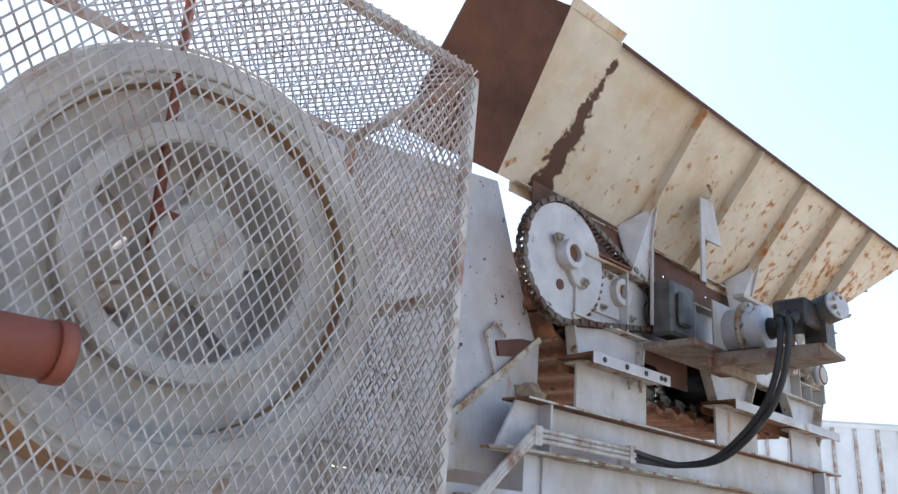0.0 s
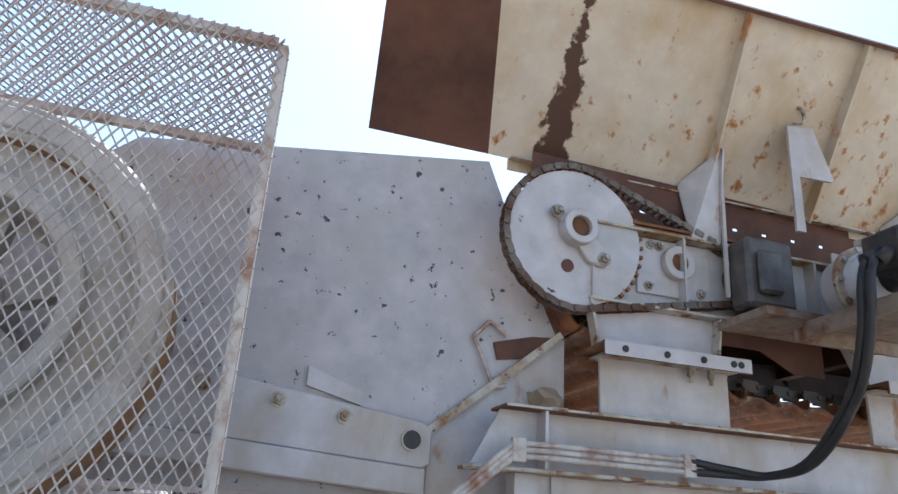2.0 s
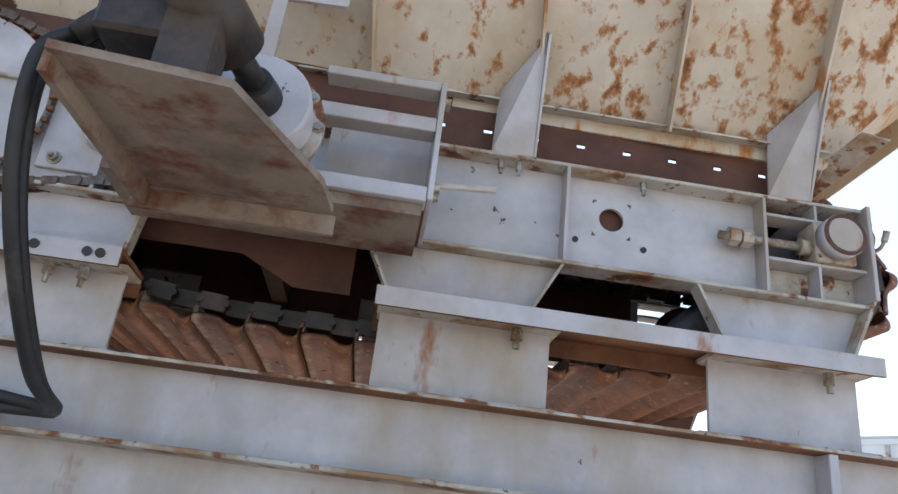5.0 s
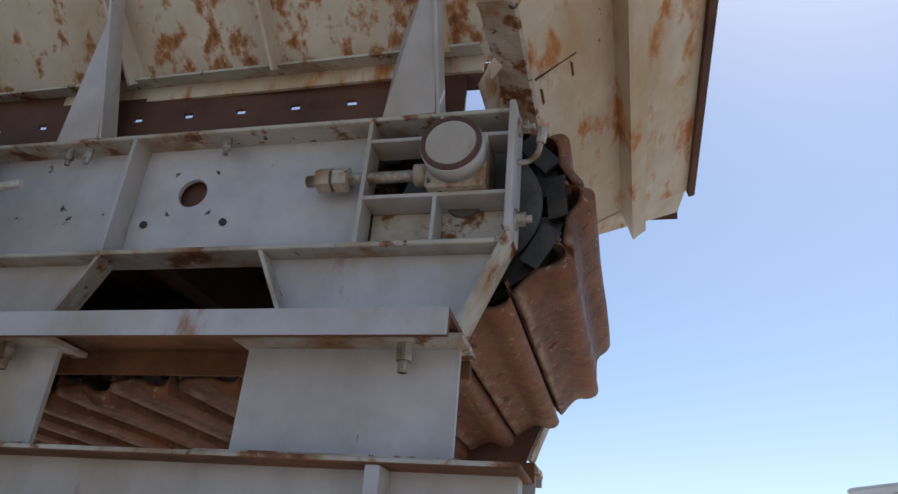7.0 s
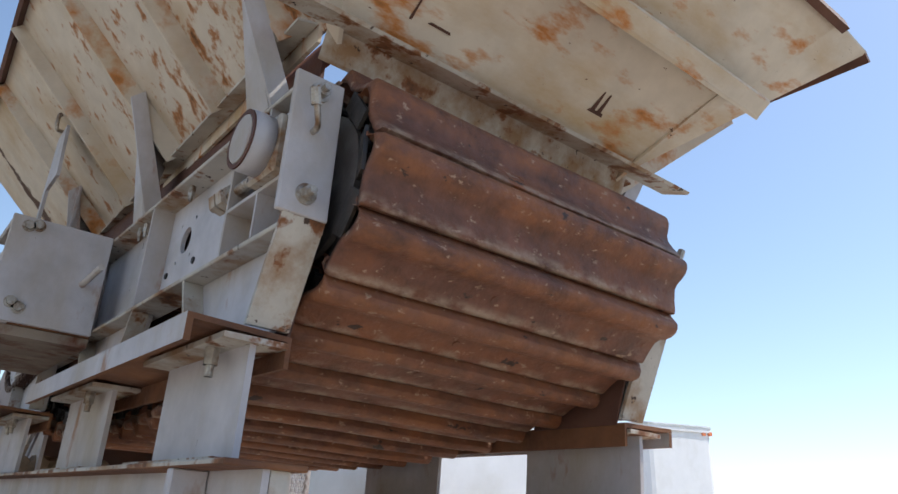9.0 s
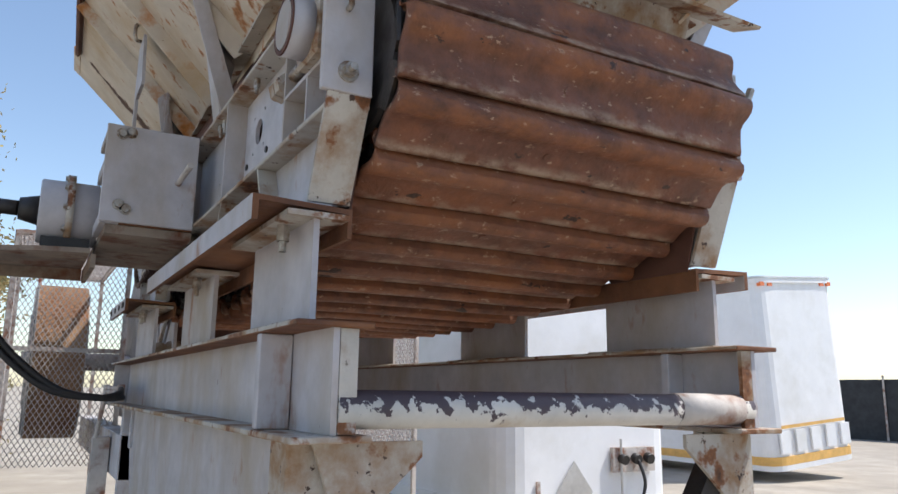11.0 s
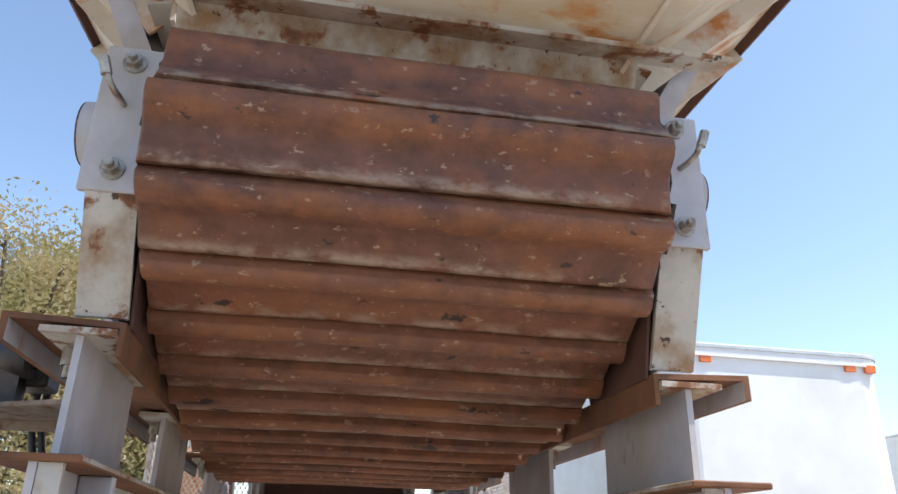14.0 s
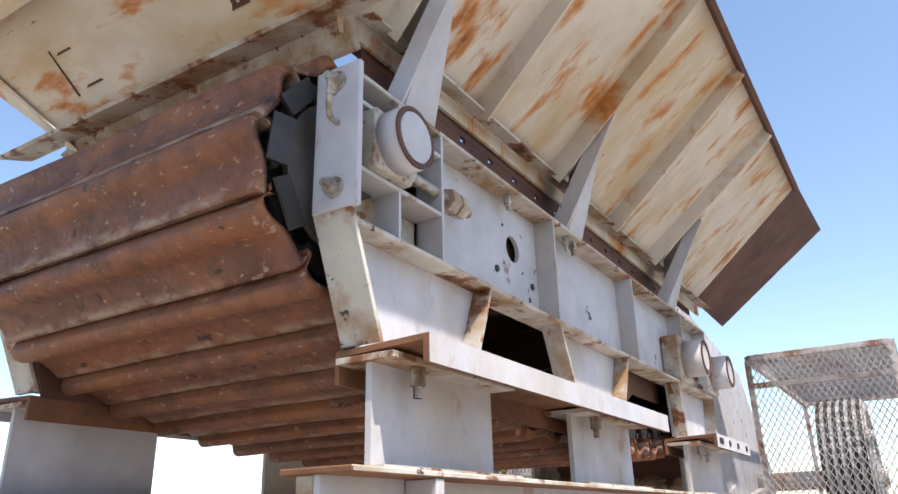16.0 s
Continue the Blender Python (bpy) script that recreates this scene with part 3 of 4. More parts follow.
def feeder_side():
    """One long side of the feeder frame, with its take-up bearing and lower panels."""
    bm = B()
    # web with a round hole, built as two plates round a ring
    hx, hz, hr = -0.968, 2.255, 0.048
    sq = 0.075
    box(bm, -3.35, hx - sq, 0.10, 0.115, 2.03, 2.412)
    box(bm, hx + sq, -0.40, 0.10, 0.115, 2.03, 2.412)
    box(bm, hx - sq, hx + sq, 0.10, 0.115, 2.03, hz - sq)
    box(bm, hx - sq, hx + sq, 0.10, 0.115, hz + sq, 2.412)
    n = 24
    loops = []
    for yy in (0.10, 0.115):
        inner = [bm.verts.new(V((hx + hr * math.cos(2 * math.pi * (i + 0.5) / n), yy, hz + hr * math.sin(2 * math.pi * (i + 0.5) / n)))) for i in range(n)]
        outer = []
        for i in range(n):
            c, s = math.cos(2 * math.pi * (i + 0.5) / n), math.sin(2 * math.pi * (i + 0.5) / n)
            k = sq / max(abs(c), abs(s))
            outer.append(bm.verts.new(V((hx + c * k, yy, hz + s * k))))
        loops.append((inner, outer))
        for i in range(n):
            bm.faces.new((inner[i], inner[(i + 1) % n], outer[(i + 1) % n], outer[i]))
    for i in range(n):
        bm.faces.new((loops[0][0][i], loops[0][0][(i + 1) % n], loops[1][0][(i + 1) % n], loops[1][0][i]))
    web = part("side_plate", bm, M_CHIP, feeder, "grey-white side plate with a round hole")
    for x, z in ((-1.105, 2.152), (-0.842, 2.150)):
        part("bolt_hole", ring(B(), (x, z), 0.0, 0.012, 0.094, 0.099, 10), M_DARK, web)
    part("top_flange", box(B(), -3.35, 0.0, 0.02, 0.13, 2.412, 2.426), M_RUSTWHITE, feeder, bevel=0.003)
    part("middle_flange", box(B(), -3.35, 0.0, 0.02, 0.13, 2.018, 2.032), M_RUSTWHITE, feeder, bevel=0.003)
    for x in (-3.33, -2.82, -2.02, -1.16, -0.395):
        part("stiffener", box(B(), x - 0.006, x + 0.006, 0.022, 0.10, 2.032, 2.412), M_WHITE, feeder)
    # take-up frame
    for z in (2.345, 2.165):
        part("guide_bar", box(B(), -0.389, -0.002, 0.022, 0.115, z - 0.006, z + 0.006), M_WHITE, feeder, bevel=0.002)
    for x in (-0.19,):
        part("stiffener", box(B(), x - 0.005, x + 0.005, 0.022, 0.10, 2.351, 2.412), M_WHITE, feeder)
        part("stiffener", box(B(), x - 0.005, x + 0.005, 0.022, 0.10, 2.032, 2.159), M_WHITE, feeder)
    part("back_plate", box(B(), -0.389, -0.002, 0.116, 0.124, 2.032, 2.159), M_RUSTWHITE, feeder)
    bearing = part("take_up_bearing", box(B(), -0.215, -0.055, -0.005, 0.12, 2.173, 2.337), M_RUSTWHITE, feeder, "white bearing block with a round cap", bevel=0.008)
    bm = B()
    rod(bm, (-0.135, -0.005, 2.262), (-0.135, -0.062, 2.262), 0.083, 28)
    part("cap", bm, M_CHIP, bearing, "chipped round bearing cap")
    part("cap_face", ring(B(), (-0.135, 2.262), 0.0, 0.066, -0.068, -0.0625, 28), M_WHITE, bearing)
    part("cap_rim", ring(B(), (-0.135, 2.262), 0.069, 0.081, -0.067, -0.0625, 28), M_DKRUST, bearing)
    bm = B()
    rod(bm, (-0.57, 0.045, 2.238), (-0.21, 0.045, 2.238), 0.017, 10)
    screw = part("take_up_screw", bm, M_ZINC, feeder)
    for x in (-0.515, -0.465):
        bm = B()
        rod(bm, (x - 0.02, 0.045, 2.238), (x + 0.02, 0.045, 2.238), 0.036, 6)
        part("nut", bm, M_RUSTWHITE, screw)
    bm = B()
    rod(bm, (-0.255, 0.045, 2.238), (-0.214, 0.045, 2.238), 0.032, 12)
    part("collar", bm, M_RUSTWHITE, screw)
    # end plate, its bolts and grease fitting
    end = part("end_plate", box(B(), 0.0, 0.018, -0.008, 0.128, 2.045, 2.43), M_WHITE, feeder, "white bolted end plate", bevel=0.003)
    for z in (2.10, 2.385):
        nut(end, 0.019, 0.06, z, (1, 0, 0), 0.019, 0.026)
    bm = B()
    tube(bm, [(0.01, 0.055, 2.27), (0.05, 0.05, 2.268), (0.075, 0.035, 2.285), (0.085, 0.02, 2.32)], 0.008, 6)
    rod(bm, (0.082, 0.024, 2.305), (0.09, 0.012, 2.345), 0.013, 8)
    part("grease_pipe", bm, M_ZINC, end)
    # sloping legs and lower panels
    zb = 1.79 - LEDGE_DROP[MIRROR[0]]
    slope = [(0.014, 2.044), (-0.10, zb), (-0.114, zb), (0.001, 2.044)]
    part("leg", plate_xz(B(), slope, 0.012, 0.125), M_RUSTWHITE, feeder, "sloping leg with chipped rusty paint")
    panels = [(-0.66, -0.548, -0.114, -0.012), (-1.864, -1.748, -1.286, -1.162), (-3.34, -3.30, -2.66, -2.63)]
    for xt0, xb0, xb1, xt1 in panels:
        p = part("lower_panel", plate_xz(B(), [(xt0, 2.017), (xb0, zb), (xb1, zb), (xt1, 2.017)], 0.085, 0.10), M_WHITE, feeder)
        for xt, xb in ((xt0, xb0), (xt1, xb1)):
            if xt > -0.1:
                continue
            part("panel_edge", plate_xz(B(), [(xt - 0.006, 2.017), (xb - 0.006, zb), (xb + 0.006, zb), (xt + 0.006, 2.017)], 0.024, 0.084), M_RUSTWHITE, p)
    part("inner_plate", plate_xz(B(), [(-0.03, 2.05), (-0.118, zb - 0.02), (-0.50, zb - 0.02), (-0.62, 2.05)], 0.128, 0.136), M_DKRUST, feeder, "dark rusted inner plate")
    part("inner_plate", plate_xz(B(), [(-2.72, 2.40), (-1.90, 2.40), (-1.90, 1.83), (-2.10, 1.83), (-2.30, 1.93), (-2.72, 1.93)], 0.166, 0.174), M_DKRUST, feeder, "dark rusted inner plate")
    # bolts of the hopper feet on the top flange
    for x in (-1.345, -1.415, -0.86):
        bm = B()
        rod(bm, (x, 0.055, 2.375), (x, 0.055, 2.411), 0.013, 6)
        rod(bm, (x, 0.055, 2.355), (x, 0.055, 2.375), 0.008, 6)
        part("bolt", bm, M_ZINC, feeder)


for MIRROR[0] in (False, True):
    feeder_side()
MIRROR[0] = False
for x, z in ((-2.74, 2.15), (-3.30, 2.16)):
    hb = part("head_bearing", box(B(), x - 0.11, x + 0.11, 1.402, 1.50, z - 0.12, z + 0.12), M_RUSTWHITE, feeder, "white bearing block with a round cap", bevel=0.01)
    bm = B()
    rod(bm, (x, 1.50, z), (x, 1.60, z), 0.095, 24)
    part("cap", bm, M_WHITE, hb)
    part("cap_rim", ring(B(), (x, z), 0.070, 0.090, 1.601, 1.606, 24), M_DKRUST, hb)
# cross members inside the frame
for x in (-1.16, -2.3):
    part("cross_beam", box(B(), x - 0.04, x + 0.04, 0.166, 1.334, 2.10, 2.30), M_DKRUST, feeder)

# ---- the chassis ----
chassis = thing("chassis", (-1.9, 0.75, GROUND_Z), "white steel trailer chassis of two deep beams", "chassis")


def chassis_side():
    dz = -LEDGE_DROP[MIRROR[0]]
    beam = part("main_beam", plate_xz(B(), [(-3.77, 1.462), (0.055, 1.462), (0.055, 1.222), (-3.90, 1.222)], 0.038, 0.054), M_WHITE, chassis)
    underside(part("top_flange", box(B(), -3.78, 0.07, -0.055, 0.135, 1.462, 1.476), M_RUSTWHITE, beam, bevel=0.003), M_RUST)
    part("bottom_flange", box(B(), -3.92, 0.07, -0.055, 0.135, 1.205, 1.221), M_RUSTWHITE, beam, bevel=0.003)
    part("web_stiffener", box(B(), -0.262, -0.228, -0.05, 0.036, 1.223, 1.461), M_WHITE, beam, bevel=0.003)
    part("web_stiffener", box(B(), -0.262, -0.228, 0.056, 0.128, 1.223, 1.461), M_WHITE, beam, bevel=0.003)
    part("end_channel", box(B(), 0.040, 0.055, 0.056, 0.10, 1.223, 1.461), M_RUSTWHITE, beam)
    for x0, x1 in ((-3.30, -2.62), (-1.78, -1.194), (-0.632, -0.091)):
        pl = part("support_plate", box(B(), x0, x1, 0.028, 0.044, 1.477, 1.755 + dz), M_WHITE, chassis, "flat support plate")
        part("top_pad", box(B(), x0 - 0.01, x1 + 0.02, -0.045, 0.115, 1.743 + dz, 1.757 + dz), M_RUSTWHITE, pl)
        for x in (x1 - 0.12, x0 + 0.45 if x1 - x0 > 0.6 else x1 - 0.125):
            bm = B()
            rod(bm, (x, -0.012, 1.70 + dz), (x, -0.012, 1.742 + dz), 0.018, 6)
            rod(bm, (x, -0.012, 1.672 + dz), (x, -0.012, 1.70 + dz), 0.010, 8)
            part("bolt", bm, M_ZINC, pl)
        part("weld_pad", box(B(), x0 - 0.06, x1 + 0.03, -0.03, 0.09, 1.477, 1.484), M_RUSTWHITE, pl)
    # angle ledges that carry the feeder
    for x0, x1 in ((-1.80, -0.085), (-3.36, -2.60)):
        bm = B()
        outl = [(-0.13, 1.722), (-0.13, 1.786), (0.128, 1.776), (0.128, 1.700), (0.116, 1.700), (0.116, 1.762), (-0.114, 1.772), (-0.114, 1.722)]
        slab(bm, [(x0, y, z + dz) for y, z in outl], (x1 - x0, 0, 0))
        ledge = part("ledge_angle", bm, M_CHIP if x0 < -2 else M_WHITE, chassis, "bent white ledge angle")
        underside(ledge, M_RUST)
        for f in ledge.data.polygons:
            if Y(f.center.y) > 0.10 and abs(f.normal.z) < 0.9:
                f.material_index = 1
        if x0 < -2:
            for x in (-3.26, -3.05, -2.86, -2.70, -2.66):
                part("bolt_hole", ring(B(), (x, 1.755 + dz), 0.0, 0.016, -0.136, -0.131, 10), M_DARK, ledge)
    # end post, gusset and outrigger
    part("end_post", box(B(), -0.16, -0.03, -0.03, 0.10, GROUND_Z, 1.204), M_RUSTWHITE, chassis, bevel=0.004)
    part("gusset", slab(B(), [(0.0, 0.02, 1.203), (0.0, 0.30, 1.203), (0.0, 0.30, 1.165), (0.0, 0.10, 0.98)], (-0.014, 0, 0)), M_RUSTWHITE, chassis)
    part("brace", bar(B(), (-0.05, 0.10, 1.16), (-0.05, 0.58, 0.45), 0.07, 0.07), M_DARK, chassis)
    if not MIRROR[0]:
        part("skirt_plate", plate_xz(B(), [(-3.7, 1.203), (-0.5, 1.203), (-0.5, 0.98), (-1.2, 0.35), (-3.2, 0.35)], 0.075, 0.087), M_WHITE, chassis, "dusty white skirt plate")
    part("subframe_beam", box(B(), -7.2, -3.6, 0.02, 0.16, 0.74, 1.02), M_WHITE, chassis, bevel=0.004)
    part("subframe_post", box(B(), -4.18, -4.06, -0.10, 0.01, GROUND_Z, 0.98), M_GUARD, chassis)
    part("subframe_post", box(B(), -3.70, -3.60, 0.03, 0.13, GROUND_Z, 1.204), M_WHITE, chassis)
    part("end_web", box(B(), -3.60, -3.585, -0.05, 0.036, 1.223, 1.461), M_WHITE, beam)


for MIRROR[0] in (False, True):
    chassis_side()
MIRROR[0] = False
bm = B()
rod(bm, (0.02, 0.056, 1.278), (0.02, 1.444, 1.278), 0.045, 24)
part("cross_pipe", bm, M_PIPE, chassis, "cross pipe with peeling dark and white paint")
bm = B()
rod(bm, (0.02, 1.13, 1.279), (0.02, 1.40, 1.279), 0.0475, 24)
part("pipe_sleeve", bm, M_GUARD, chassis)
part("cross_member", box(B(), -3.52, -3.44, 0.06, 1.44, 0.95, 1.50), M_WHITE, chassis)

# rubble caught on the cross member
rnd = random.Random(5)
for k in range(14):
    bm = B()
    bmesh.ops.create_icosphere(bm, subdivisions=2, radius=1)
    r = rnd.uniform(0.055, 0.095)
    seed = Vector((k * 3.1, k, 0))
    for v in bm.verts:
        v.co = v.co * r * (1 + 0.45 * noise.noise(v.co * 1.4 + seed))
        v.co.z *= 0.75
    bmesh.ops.translate(bm, verts=bm.verts, vec=(-3.48, 0.2 + 0.082 * k, 1.50 + r * 0.62))
    solo("rock", bm, M_ROCK, "tan rubble rock caught on the cross member", "rock", "rubble on the cross member")

# ---- the hopper ----
hopper = thing("hopper", (-1.8, 0.75, 2.62), "flared cream hopper with rust spots and stiffening ribs", "hopper")


def wall_y(x, z):
    if MIRROR[0]:
        return 0.13 - 1.27 * (z - 2.66)
    return 2.620 - 0.0729 * x - 0.9517 * z


def wp(x, z, out=0.0):
    n = Vector((0, -1.0, -1.27) if MIRROR[0] else (-0.0729, -1.0, -0.9517)).normalized()
    return Vector((x, wall_y(x, z), z)) + n * out


def rim_z(x):
    return 3.245 if MIRROR[0] else 3.398 - 0.029 * x


def foot_z(x):
    return 2.66 if MIRROR[0] else 2.655 - 0.029 * x


def hopper_side():
    inn = Vector((0.0, 0.012, 0.009))
    cut = (-3.42, -3.42, 3.262, -3.56, 2.685, -4.40, 3.28, -4.36, 2.68) if MIRROR[0] else (-3.58, -4.005, 3.515, -3.81, 2.785, -4.49, 3.55, -4.41, 2.90)
    xn, xt, zt, xb, zb, xft, zft, xfb, zfb = cut
    turn = 0.0 if MIRROR[0] else 0.20
    part("side_wall", slab(B(), [wp(0.56, rim_z(0.56)), wp(xn, rim_z(xn)), wp(xt - 0.001, zt), wp(xb, zb), wp(-0.08, foot_z(-0.08))], inn), M_CREAM if MIRROR[0] else M_CREAM_A, hopper)
    part("chute_plate", slab(B(), [wp(xt, zt, -0.002), wp(xft, zft, -0.002) + Vector((0, turn, 0)), wp(xfb, zfb, -0.002) + Vector((0, turn * 1.3, 0)), wp(xb, zb, -0.002)], (0.0, 0.012, 0.009)), M_DKRUST, hopper,
         "dark brown rusted chute plate")
    if not MIRROR[0]:
        part("top_step", slab(B(), [wp(-3.58, rim_z(-3.58), 0.004), wp(-4.005, 3.513, 0.004), wp(-4.02, 3.555, 0.004), wp(-3.58, 3.545, 0.004)], inn), M_CREAM, hopper)
    # rim bar, foot angle, ribs
    bm = B()
    bar(bm, wp(0.56, rim_z(0.56), 0.012), wp(-3.42 if MIRROR[0] else -3.56, rim_z(-3.5), 0.012), 0.05, 0.022, (0, -0.8, 0.6))
    part("rim_bar", bm, M_DKRUST, hopper)
    bm = B()
    bar(bm, wp(-0.10, foot_z(-0.1) - 0.0, 0.012), wp(-3.70, foot_z(-3.7), 0.012), 0.012, 0.065, (0, 0, 1))
    part("foot_angle", bm, M_CREAM, hopper)
    bm = B()
    bar(bm, wp(-0.10, foot_z(-0.1) + 0.03, 0.03), wp(-3.70, foot_z(-3.7) + 0.03, 0.03), 0.06, 0.008, (0, -0.2, 1))
    part("foot_flange", bm, M_RUSTWHITE, hopper)
    ribs = ((-2.53, -2.53), (-1.87, -1.95), (-1.22, -1.30), (-0.62, -0.72), (-0.05, -0.20)) if MIRROR[0] else ((-2.74, -2.60), (-2.05, -1.95), (-1.41, -1.29), (-0.85, -0.76), (-0.30, -0.20))
    for xr, xf in ribs:
        zr, zf = rim_z(xr) - 0.012, foot_z(xf) + 0.03
        part("rib", slab(B(), [wp(xr, zr), wp(xf, zf), wp(xf, zf, 0.085), wp(xr, zr, 0.06)], (0.010, 0, 0)), M_CREAM, hopper)
    # broad gusset feet standing on the feeder's flange
    for x in (-0.20, -1.29, -2.60):
        bm = B()
        slab(bm, [wp(x - 0.15, foot_z(x) + 0.06, 0.0), wp(x - 0.012, foot_z(x) + 0.22, 0.03), Vector((x - 0.012, 0.03, 2.427)), Vector((x - 0.17, 0.04, 2.427))], (0, -0.010, 0))
        foot = part("gusset_foot", bm, M_WHITE, hopper)
        bm = B()
        slab(bm, [wp(x - 0.010, foot_z(x) + 0.24, 0.065), wp(x - 0.010, foot_z(x) + 0.24, 0.0), Vector((x - 0.010, 0.10, 2.427)), Vector((x - 0.010, 0.024, 2.427))], (0.010, 0, 0))
        part("gusset_web", bm, M_WHITE, foot)
    # skirt between hopper and pans
    part("skirt", plate_xz(B(), [(-3.6, 2.606), (-0.1, 2.606), (-0.1, 2.70), (-3.6, 2.80)], 0.152, 0.160), M_DKRUST, hopper)
    # corner cut between the side and the end wall
    part("corner_plate", slab(B(), [wp(-0.08, foot_z(-0.08)), wp(0.56, rim_z(0.56)), Vector((0.60, -0.20, 3.21)), Vector((-0.09, 0.14, 2.63))], (0.004, 0.012, 0.006)), M_CREAM, hopper)


for MIRROR[0] in (False, True):
    hopper_side()
MIRROR[0] = False


def ep(x, y, out=0.0):
    """On the end wall, which rises outwards over the tail."""
    n = Vector((0.54, 0, -1.0)).normalized()
    return Vector((x, y, 2.66 + (x + 0.09) * 0.78)) + n * out


part("end_wall", slab(B(), [ep(-0.09, 0.13), ep(-0.09, 1.37), ep(0.60, 1.80), ep(0.60, -0.22)], (-0.008, 0, 0.012)), M_CREAM, hopper)
bm = B()
bar(bm, ep(0.60, -0.23, 0.01), ep(0.60, 1.81, 0.01), 0.05, 0.03, (1, 0, 0.3))
part("end_rim", bm, M_DKRUST, hopper)
bm = B()
slab(bm, [ep(0.27, -0.06), ep(0.27, 1.56), ep(0.27, 1.66, 0.10), ep(0.27, -0.16, 0.10)], (0.012, 0, 0.006))
slab(bm, [ep(0.27, -0.16, 0.10), ep(0.27, 1.66, 0.10), ep(0.33, 1.66, 0.10), ep(0.33, -0.16, 0.10)], (0, 0, 0.010))
part("end_stiffener", bm, M_CREAM, hopper)
bm = B()
slab(bm, [ep(-0.08, -0.13, 0.0), ep(-0.08, 1.63, 0.0), ep(-0.02, 1.65, 0.085), ep(-0.02, -0.15, 0.085)], (0.01, 0, 0.008))
slab(bm, [ep(-0.08, 0.10, 0.0), ep(-0.08, 1.40, 0.0), ep(-0.14, 1.40, 0.05), ep(-0.14, 0.10, 0.05)], (0.008, 0, 0.008))
part("end_lip", bm, M_RUSTWHITE, hopper, "rust-stained cream lip angle")
for y0m, y1m, x0m, x1m in ((0.30, 0.305, 0.02, 0.15), (0.33, 0.40, 0.13, 0.136), (0.36, 0.44, 0.03, 0.036), (1.06, 1.075, 0.04, 0.10), (1.09, 1.105, 0.04, 0.10), (1.05, 1.12, 0.035, 0.045)):
    part("rust_scratch", slab(B(), [ep(x0m, y0m, 0.001), ep(x1m, y0m + 0.01, 0.001), ep(x1m, y1m, 0.001), ep(x0m, y1m + 0.004, 0.001)], (0.001, 0, -0.002)), M_DKRUST, hopper)
# lifting hook on the wall
bm = B()
c = wp(-2.25, 3.12, 0.0)
tube(bm, [c + Vector((0, 0, 0.04)), c + Vector((0, -0.05, 0.05)), c + Vector((0.02, -0.06, 0)), c + Vector((0.01, -0.05, -0.04)), c + Vector((-0.02, -0.02, -0.03))], 0.010, 6)
part("lifting_hook", bm, M_ZINC, hopper)

# ---- the jaw crusher ----
crusher = thing("jaw_crusher", (-4.8, 0.75, GROUND_Z), "white-painted jaw crusher with heavy flywheels", "crusher")


def crusher_side():
    bm = B()
    plate_xz(bm, [(-6.3, 1.72), (-5.45, 2.51), (-4.74, 2.612), (-3.80, 2.745), (-3.62, 2.30), (-3.42, 1.88), (-4.0, 1.30), (-4.2, 1.06), (-6.3, 1.06)], 0.25, 0.29)
    side = part("side_plate", bm, M_CRUSH, crusher, "white side plate with dark paint chips")
    low = part("lower_frame", plate_xz(B(), [(-5.6, 1.60), (-4.81, 1.495), (-4.06, 1.395), (-4.02, 1.36), (-4.02, 1.22), (-4.06, 1.20), (-5.6, 1.30)], 0.205, 0.249), M_WHITE, crusher, bevel=0.006)
    part("lower_ledge", plate_xz(B(), [(-5.6, 1.295), (-4.05, 1.195), (-4.05, 1.085), (-5.6, 1.18)], 0.16, 0.248), M_WHITE, crusher, bevel=0.006)
    for x, z in ((-4.407, 1.385), (-4.69, 1.425), (-5.0, 1.46)):
        nut(low, x, 0.204, z, (0, -1, 0), 0.024, 0.03)
    part("pin_hole", ring(B(), (-4.109, 1.315), 0.0, 0.04, 0.199, 0.204, 20), M_DARK, low)
    part("hole_rim", ring(B(), (-4.109, 1.315), 0.04, 0.048, 0.196, 0.2045, 20), M_WHITE, low)
    part("cover_strip", plate_xz(B(), [(-4.58, 1.585), (-4.34, 1.50), (-4.34, 1.44), (-4.58, 1.50)], 0.225, 0.249), M_WHITE, side)
    # diagonal strap and latch
    strap = part("strap", bar(B(), (-3.40, 0.225, 1.875), (-4.06, 0.225, 1.34), 0.02, 0.035), M_RUSTWHITE, crusher, "rusty diagonal strap")
    bm = B()
    tube(bm, [(-3.848, 0.225, 1.81), (-3.80, 0.22, 1.86), (-3.766, 0.225, 1.89), (-3.70, 0.22, 1.85), (-3.683, 0.225, 1.83)], 0.010, 6)
    tube(bm, [(-3.848, 0.225, 1.81), (-3.80, 0.22, 1.72), (-3.74, 0.225, 1.60), (-3.68, 0.225, 1.60)], 0.010, 6)
    part("latch", bm, M_GUARD, crusher)
    part("latch_plate", plate_xz(B(), [(-3.74, 1.80), (-3.55, 1.85), (-3.42, 1.86), (-3.60, 1.74), (-3.72, 1.72)], 0.232, 0.248), M_DKRUST, crusher)
    part("tail_plate", plate_xz(B(), [(-4.02, 1.29), (-3.44, 1.86), (-3.37, 1.86), (-3.37, 1.10), (-4.02, 1.10)], 0.255, 0.275), M_WHITE, crusher)


